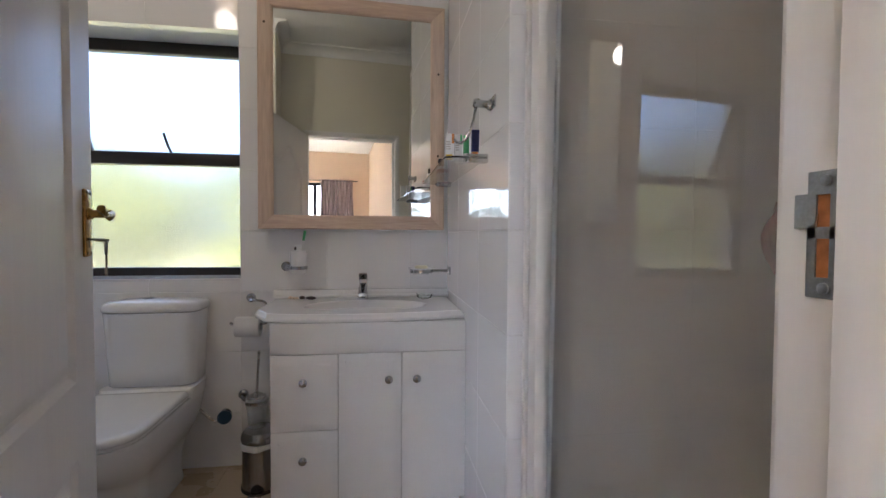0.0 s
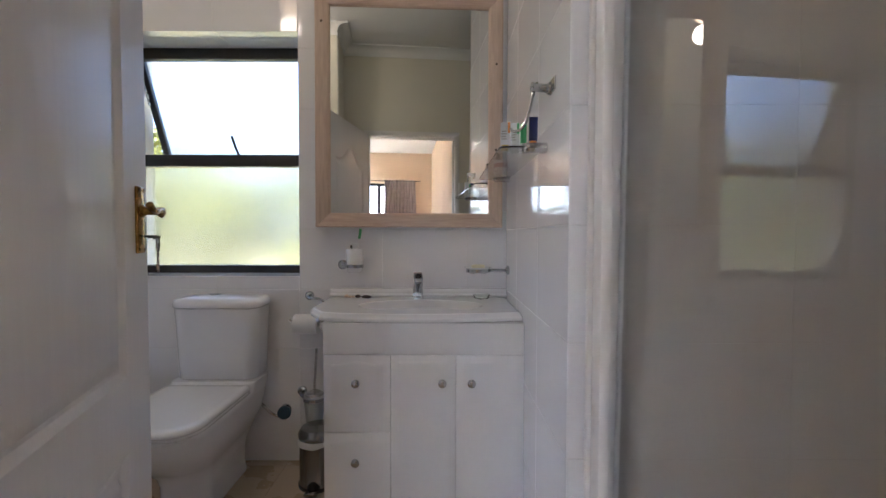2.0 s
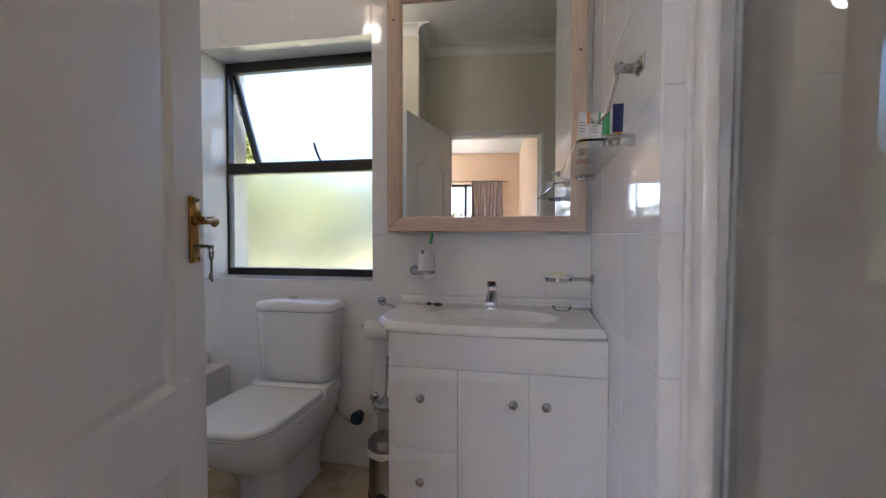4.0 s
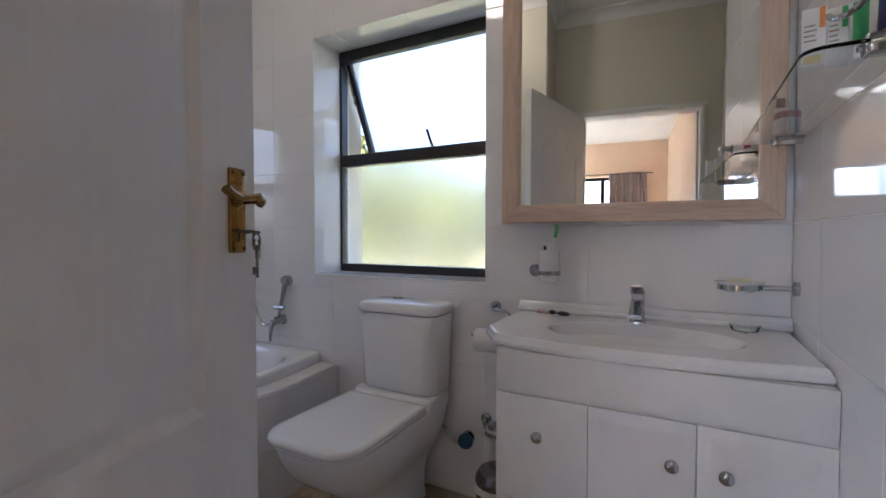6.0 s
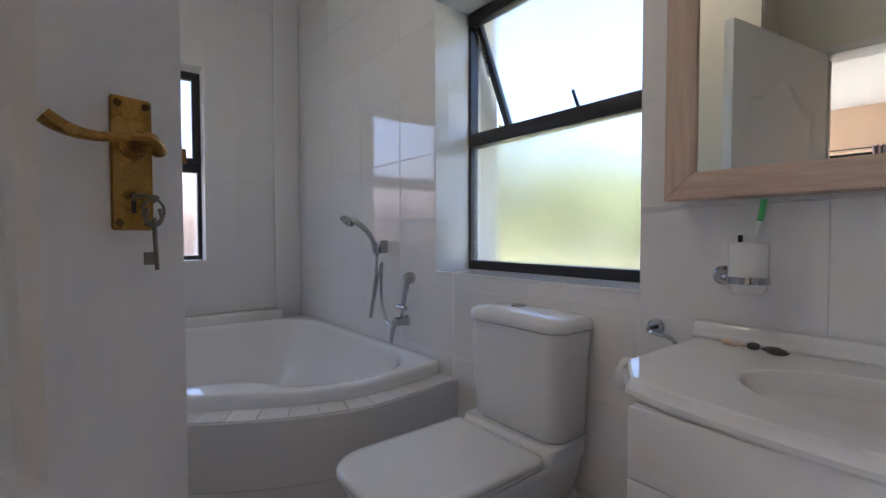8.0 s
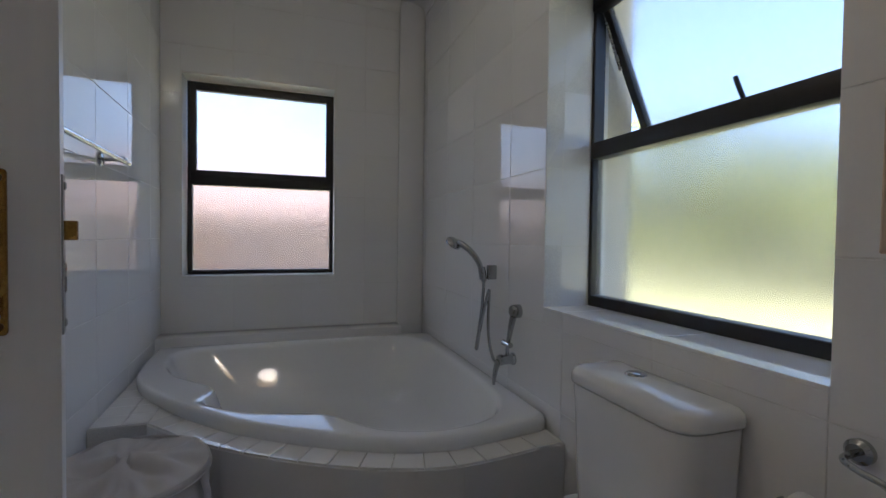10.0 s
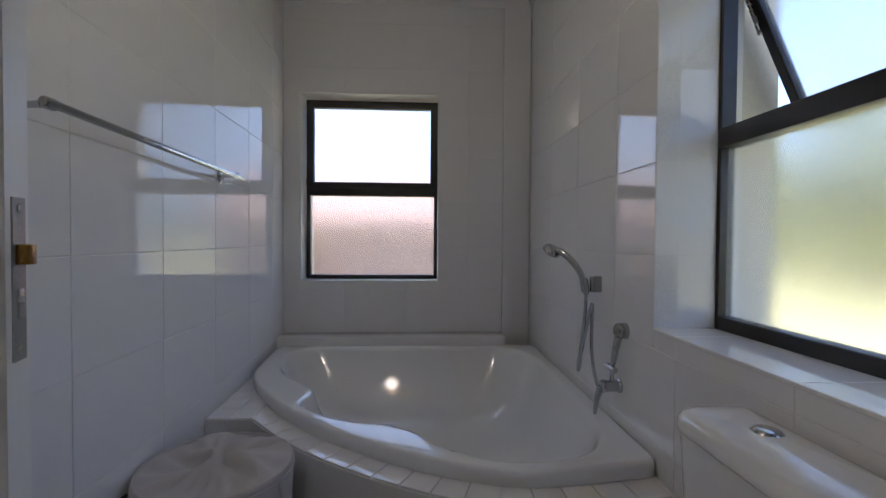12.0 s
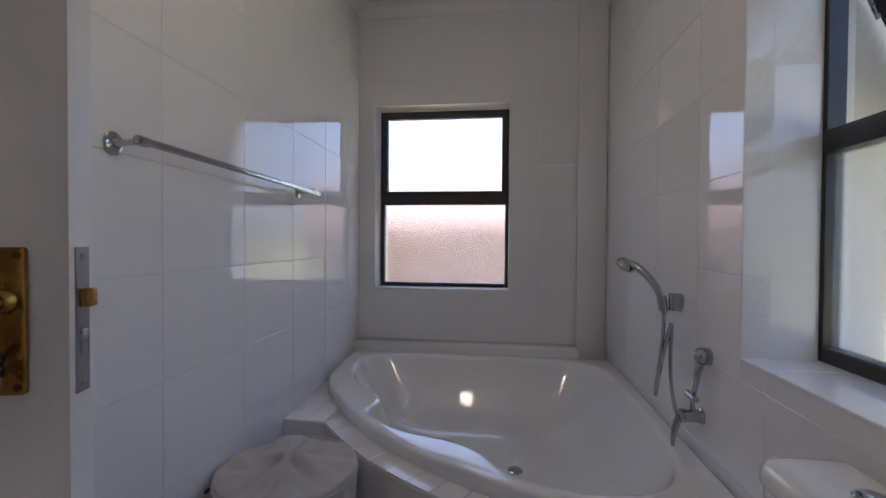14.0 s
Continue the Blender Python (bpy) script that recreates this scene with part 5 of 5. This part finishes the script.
carton(0.374, 1.585, 0.026, 0.016, 0.088, -14, "slim white carton with grey print on the glass shelf", M_GREENP, M_WHITEP)
carton(0.340, 1.566, 0.030, 0.014, 0.086, -10, "slim white carton with an orange stripe on the glass shelf", M_ORANGE, M_YEL)
jar = thing("cosmetic_jar", (0.395, 2.10, SZ + 0.006), "small jar with a dark red lid on the glass shelf", "jar")
part("pot", lathe([(0.026, 0), (0.028, 0.003), (0.028, 0.032), (0.026, 0.034)], (0.395, 2.10, SZ + 0.0065), seg=24), M_SATIN, jar)
part("lid", lathe([(0.029, 0), (0.029, 0.014), (0.026, 0.017)], (0.395, 2.10, SZ + 0.041), seg=24), M_RED, jar, "dark red lid")
flask = thing("perfume_bottle", (0.392, 2.17, SZ + 0.006), "clear glass bottle with a black cap on the glass shelf", "bottle")
part("body", prism(rounded(0.375, 0.410, 2.155, 2.185, 0.006, 3), SZ + 0.0065, SZ + 0.085, 0.004, 2), M_SATIN, flask)
part("cap", rod((0.392, 2.170, SZ + 0.085), (0.392, 2.170, SZ + 0.112), 0.010, 16), M_BLACK, flask)

# ---------- shower ----------
shower = thing("shower_screen", (0.52, 0.86, 0), "white-framed clear glass shower screen", "shower screen")
part("wall_post", box(0.500, 0.562, 1.200, 1.260, 0.02, 2.62, 0.006), M_FRAMEW, shower, "white enamelled post")
part("post_lip", box(0.488, 0.503, 1.226, 1.244, 0.02, 2.62, 0.004), M_FRAMEW, shower)
part("post_cover", box(0.489, 0.514, 1.146, 1.198, 0.02, 2.62, 0.004), M_FRAMEW, shower)
SM = Matrix.Translation((0.5675, 0.9, 1.2)) @ pose(0, 0, 0, 0, 0.6, 2.5) @ Matrix.Translation((-0.499, -0.9, -1.2))
part("end_post", turn(box(0.480, 0.520, 0.452, 0.485, 0.02, 2.62, 0.006), SM), M_FRAMEW, shower)
part("bottom_rail", turn(box(0.482, 0.520, 0.490, 1.186, 0.022, 0.070, 0.005), SM), M_FRAMEW, shower)
part("top_rail", turn(box(0.482, 0.520, 0.490, 1.186, 2.57, 2.62, 0.005), SM), M_FRAMEW, shower)
part("glass_panel", turn(box(0.496, 0.502, 0.486, 1.196, 0.065, 2.575), SM), M_SHOWER, shower, "clear glass panel", False)
part("seal_strip", turn(box(0.490, 0.508, 1.176, 1.190, 0.071, 2.569, 0.003), SM), M_SATIN, shower, "clear plastic edge seal")
tray = thing("shower_tray", (1.0, 0.86, 0), "white shower tray behind the glass screen", "shower tray")
part("tray", prism(rounded(0.632, 1.44, 0.46, 1.255, 0.03, 4), -0.003, 0.06, 0.008, 2), M_ACRYL, tray)
shower_kerb = solid("shower_kerb", box(0.490, 0.628, 0.46, 1.262, -0.004, 0.020, 0.003), M_TILE, "white tiled kerb under the shower screen", "kerb", "structure")
cloth = thing("towel", (1.20, 1.24, 1.12), "crumpled red and teal towel hung in the shower", "towel")
loops = []
for k in range(13):
    t = k / 12
    z = 1.195 - 0.18 * t
    half = 0.025 + 0.085 * math.sin(math.pi * min(1, 0.12 + t * 0.75)) * (1 - 0.25 * t)
    loops.append([Vector((1.285 + half * math.cos(a) * (1 + 0.10 * math.sin(5 * a + 4 * t)), 1.205 + 0.045 * math.sin(a) * (1 + 0.25 * math.sin(7 * a + 3 * t)), z + 0.018 * math.sin(4 * a + 2 * t))) for a in [2 * math.pi * i / 40 for i in range(40)]])
part("cloth", loft(loops), M_TOWEL, cloth, "", True, 60)
hook = thing("towel_hook", (1.275, 1.26, 1.21), "white plastic hook on the shower wall", "hook")
part("hook", tube([(1.275, 1.262, 1.215), (1.275, 1.232, 1.215), (1.275, 1.214, 1.195), (1.275, 1.200, 1.207), (1.275, 1.194, 1.225)], 0.008, 10), M_WHITEP, hook)

# ---------- ceiling light ----------
light = thing("ceiling_light", (-0.92, 1.30, CEIL), "small lit opal dome light on the ceiling", "ceiling light")
part("base", lathe([(0.080, 0), (0.080, 0.040), (0.072, 0.050), (0.066, 0.050)], (-0.92, 1.30, CEIL), (0, 0, -1), 32), M_FRAMEW, light)
part("opal_dome", lathe([(0.068, 0.049), (0.070, 0.070), (0.064, 0.095), (0.045, 0.115), (0.020, 0.124), (0.003, 0.125)], (-0.92, 1.30, CEIL), (0, 0, -1), 32, (False, True)), M_GLOW, light, "glowing opal dome")

# ---------- outside ----------
solid("ground", box(-160, 160, -160, 160, -0.42, -0.25), M_LAWN, "dry green lawn round the house", "ground", "structure", False)
roof = solid("roof_slab", box(-3.7, 1.9, -4.4, 3.0, CEIL + 0.16, CEIL + 0.32), M_OUTER, "plain roof over the rooms", "roof", "structure", False)
solid("outer_wall_north", holed('y', 2.602, 2.74, -3.5, 1.7, -0.25, CEIL + 0.1, (W1[0] - 0.03, W1[1] + 0.03, W1[2] - 0.02, W1[3] + 0.05)), M_OUTER, "cream plastered outer wall", "wall", "structure", False)
solid("bedroom_outer_east", box(0.80, 1.62, -4.1, 0.30, -0.25, CEIL), M_OUTER, "plain closing wall", "wall", "structure", False)


def leafy(name, at, height, spread, count, seed, label, trunk=True):
    rnd = random.Random(seed)
    tree = thing(name, at, label, "tree" if trunk else "shrub", "" if trunk else "shrubs round the lawn")
    x, y, z = at
    if trunk:
        bm = tube([(x, y, z), (x + 0.1, y, z + height * 0.3), (x - 0.05, y + 0.1, z + height * 0.7)], 0.14, 10, radii=lambda t: 0.16 - 0.10 * t)
        for i in range(7):
            a, l = rnd.uniform(0, 6.28), spread * rnd.uniform(0.5, 0.9)
            h = z + height * rnd.uniform(0.3, 0.65)
            tube([(x, y, h), (x + 0.5 * l * math.cos(a), y + 0.5 * l * math.sin(a), h + 0.25 * l), (x + l * math.cos(a), y + l * math.sin(a), h + 0.6 * l)], 0.04, 6, 4, bm=bm, radii=lambda t: 0.055 - 0.045 * t)
        part("trunk", bm, M_BARK, tree, "rough brown trunk")
    verts, faces = [], []
    clumps = [(rnd.gauss(0, 0.45), rnd.gauss(0, 0.45), rnd.uniform(0.25 if trunk else 0.0, 1.0), rnd.uniform(0.16, 0.36)) for _ in range(26)]
    for _ in range(count):
        cxx, cyy, czz, cr = rnd.choice(clumps)
        d = Vector((rnd.gauss(0, 1), rnd.gauss(0, 1), rnd.gauss(0, 1))).normalized() * cr * rnd.uniform(0.5, 1.0)
        p = Vector((x + spread * (cxx + d.x), y + spread * (cyy + d.y), z + height * (czz * 0.85 + d.z * 0.5 + 0.05)))
        if p.z < z:
            continue
        q = Euler((rnd.uniform(0, 6.28), rnd.uniform(0, 6.28), rnd.uniform(0, 6.28))).to_matrix()
        s = rnd.uniform(0.07, 0.15)
        n = len(verts)
        verts += [tuple(p + q @ Vector(v)) for v in ((-s, 0, 0), (0, -s * 0.45, 0.01), (s, 0, 0), (0, s * 0.45, 0.01))]
        faces.append((n, n + 1, n + 2, n + 3))
    me = bpy.data.meshes.new("crown")
    me.from_pydata(verts, [], faces)
    me.materials.append(M_LEAF)
    ob = new("crown", me)
    ob.parent = tree
    ob.matrix_parent_inverse = tree.matrix_basis.inverted()
    tagged(ob, kind="stuff")


leafy("garden_tree", (-9.0, 10.5, -0.25), 4.2, 2.2, 6000, 3, "leafy green garden tree beyond the lawn")
for k, (x, y, h, w) in enumerate(((-19, 13.5, 4.4, 2.9), (-14.5, 15.0, 4.2, 2.9), (-10.5, 15.5, 4.6, 2.8), (-6.4, 14.0, 4.0, 2.7), (-2.6, 14.5, 3.8, 2.7), (1.2, 15.0, 4.3, 2.8), (5.4, 14.0, 4.5, 2.7))):
    leafy("garden_shrub", (x, y, -0.25), h, w, 9000, 20 + k, "broad green shrub beyond the lawn", False)
for k, (x, h) in enumerate(((-9.5, 2.8), (-6.2, 2.3), (-3.0, 2.6), (-0.6, 2.2), (1.8, 2.5), (4.6, 2.9))):
    leafy("front_shrub", (x, -12.5, -0.25), h, 2.4, 4500, 8 + 11 * k, "broad green shrub in front of the bedroom", False)
leafy("side_shrub", (-7.8, 4.8, -0.25), 2.0, 1.0, 2500, 10, "green shrub beside the neighbour's wall", False)
house = thing("neighbour_house", (-11, 0.5, -0.25), "neighbouring house with pinkish walls and a clay tile roof", "house")
part("wall", box(-15.0, -10.0, -6.0, 3.6, -0.25, 1.55), M_BRICK, house)
part("roof", loft([[Vector((-9.5, y, 1.55)), Vector((-12.6, y, 3.05)), Vector((-15.6, y, 1.55))] for y in (-6.4, 4.0)]), M_BRICK, house, "low clay tile roof", False)

# ---------- tiles ----------
TW, TH, ZJ = 0.402, 0.287, 0.838


def tile_mesh(w, h):
    """A glazed tile in its own plane: w by h, its face at y = 0, edges eased."""
    g, e = 0.0011, 0.0014
    bm = bmesh.new()
    loops = [[Vector((x, y, z)) for x, z in ((a, a2), (w - a, a2), (w - a, h - a2), (a, h - a2))] for a, a2, y in ((g, g, 0.006), (g, g, e * 0.8), (g + e * 0.35, g + e * 0.35, e * 0.25), (g + e, g + e, 0.0))]
    loft(loops, (False, True), bm=bm)
    return mesh("tile", bm, M_TILE, True, 20)


cut_meshes = {}


def lay(parent, origin, ux_, nrm, u0, u1, z0, z1, uj, holes=()):
    """Tiles over the rectangle u0..u1, z0..z1 of a wall; ux_ runs along it, nrm points out of it."""
    ux_, nrm = Vector(ux_), Vector(nrm)
    rows = sorted({z0, z1, *[ZJ + TH * k for k in range(-5, 10) if z0 + 0.004 < ZJ + TH * k < z1 - 0.004]})
    cols = sorted({u0, u1, *[uj + TW * k for k in range(-14, 15) if u0 + 0.004 < uj + TW * k < u1 - 0.004]})
    rects = [(p, q, r, s) for p, q in zip(cols, cols[1:]) for r, s in zip(rows, rows[1:])]
    for a, b, c, d in holes:
        out = []
        for p, q, r, s in rects:
            if q <= a or p >= b or s <= c or r >= d:
                out.append((p, q, r, s))
                continue
            for t in ((p, min(q, a), r, s), (max(p, b), q, r, s), (max(p, a), min(q, b), r, min(s, c)), (max(p, a), min(q, b), max(r, d), s)):
                if t[1] - t[0] > 0.004 and t[3] - t[2] > 0.004:
                    out.append(t)
        rects = out
    for p, q, r, s in rects:
        k = (round(q - p, 4), round(s - r, 4))
        if k not in cut_meshes:
            cut_meshes[k] = tile_mesh(*k)
        ob = new("tile", cut_meshes[k])
        at = Vector(origin) + ux_ * p
        tilt = random.uniform(-0.0009, 0.0009)
        ob.matrix_world = Matrix(((ux_.x, -nrm.x, 0, at.x), (ux_.y, -nrm.y, 0, at.y), (0, 0, 1, r), (0, 0, 0, 1))) @ pose(0, 0, 0, math.degrees(tilt), 0, math.degrees(random.uniform(-0.0009, 0.0009)))
        ob.parent = parent


lay(wall_north, (0, NORTH, 0), (1, 0, 0), (0, -1, 0), WEST + 0.020, EAST, 0.0, CEIL, -0.541, [W1])
lay(wall_west, (WEST, 0, 0), (0, 1, 0), (1, 0, 0), south_at(WEST), 2.15, 0.562, CEIL, 1.117, [W2])
along_south = Vector((-1, SLANT, 0)).normalized()
lay(wall_south, (-0.53, south_at(-0.53), 0), along_south, (along_south.y, -along_south.x, 0), 0.457, 2.53, 0.0, CEIL, 0.683)
lay(wall_east, (EAST, 0, 0), (0, -1, 0), (-1, 0, 0), -NORTH, -1.2635, 0.0, CEIL, -1.618)
lay(wall_east, (0, 1.262, 0), (1, 0, 0), (0, -1, 0), EAST + 0.0015, 1.45, 0.0, CEIL, 0.60)
lay(wall_shower, (1.45, 0, 0), (0, -1, 0), (-1, 0, 0), -1.262, -DOORW, 0.0, CEIL, -0.86)
# tiled reveal of the main window
a, b, c, d = W1
lay(wall_north, (a, 0, 0), (0, 1, 0), (1, 0, 0), NORTH + 0.001, 2.525, c, d, 2.0)
lay(wall_north, (b, 0, 0), (0, -1, 0), (-1, 0, 0), -2.525, -NORTH - 0.001, c, d, -2.0)
sill = thing("window_sill", (-1.0, 2.43, c), "white-tiled sill of the main window", "window sill")
tagged(sill, kind="structure")
xs = [a, -1.344, -0.938, b]
for x0, x1 in zip(xs, xs[1:]):
    part("tile", box(x0 + 0.001, x1 - 0.001, NORTH - 0.002, 2.525, c - 0.006, c + 0.004, 0.0015, 1), M_TILE, sill)
    part("soffit_tile", box(x0 + 0.001, x1 - 0.001, NORTH, 2.525, d - 0.004, d + 0.006, 0.0015, 1), M_TILE, sill)
# floor tiles
for i in range(-11, 5):
    for j in range(0, 7):
        x0, y0 = 0.06 + 0.33 * i, 0.30 + 0.33 * j
        x1, y1 = min(x0 + 0.33, 1.45), min(y0 + 0.33, NORTH)
        x0 = max(x0, WEST)
        if x1 - x0 < 0.01 or y1 - y0 < 0.01 or (x1 < -0.53 and y1 < SOUTH) or x0 > 0.47 or (x1 < -2.0) or (x0 > 0.11 and y0 > 1.9):
            continue
        k = (round(x1 - x0, 3), round(y1 - y0, 3))
        if k not in cut_meshes:
            cut_meshes[k] = mesh("floor_tile", prism([Vector((0.0015, 0.0015, 0)), Vector((k[0] - 0.0015, 0.0015, 0)), Vector((k[0] - 0.0015, k[1] - 0.0015, 0)), Vector((0.0015, k[1] - 0.0015, 0))], -0.0035, 0.0, 0.001, 1), M_FLOOR)
        ob = new("floor_tile", cut_meshes[k])
        ob.location = (x0, y0, 0)
        ob.parent = floor
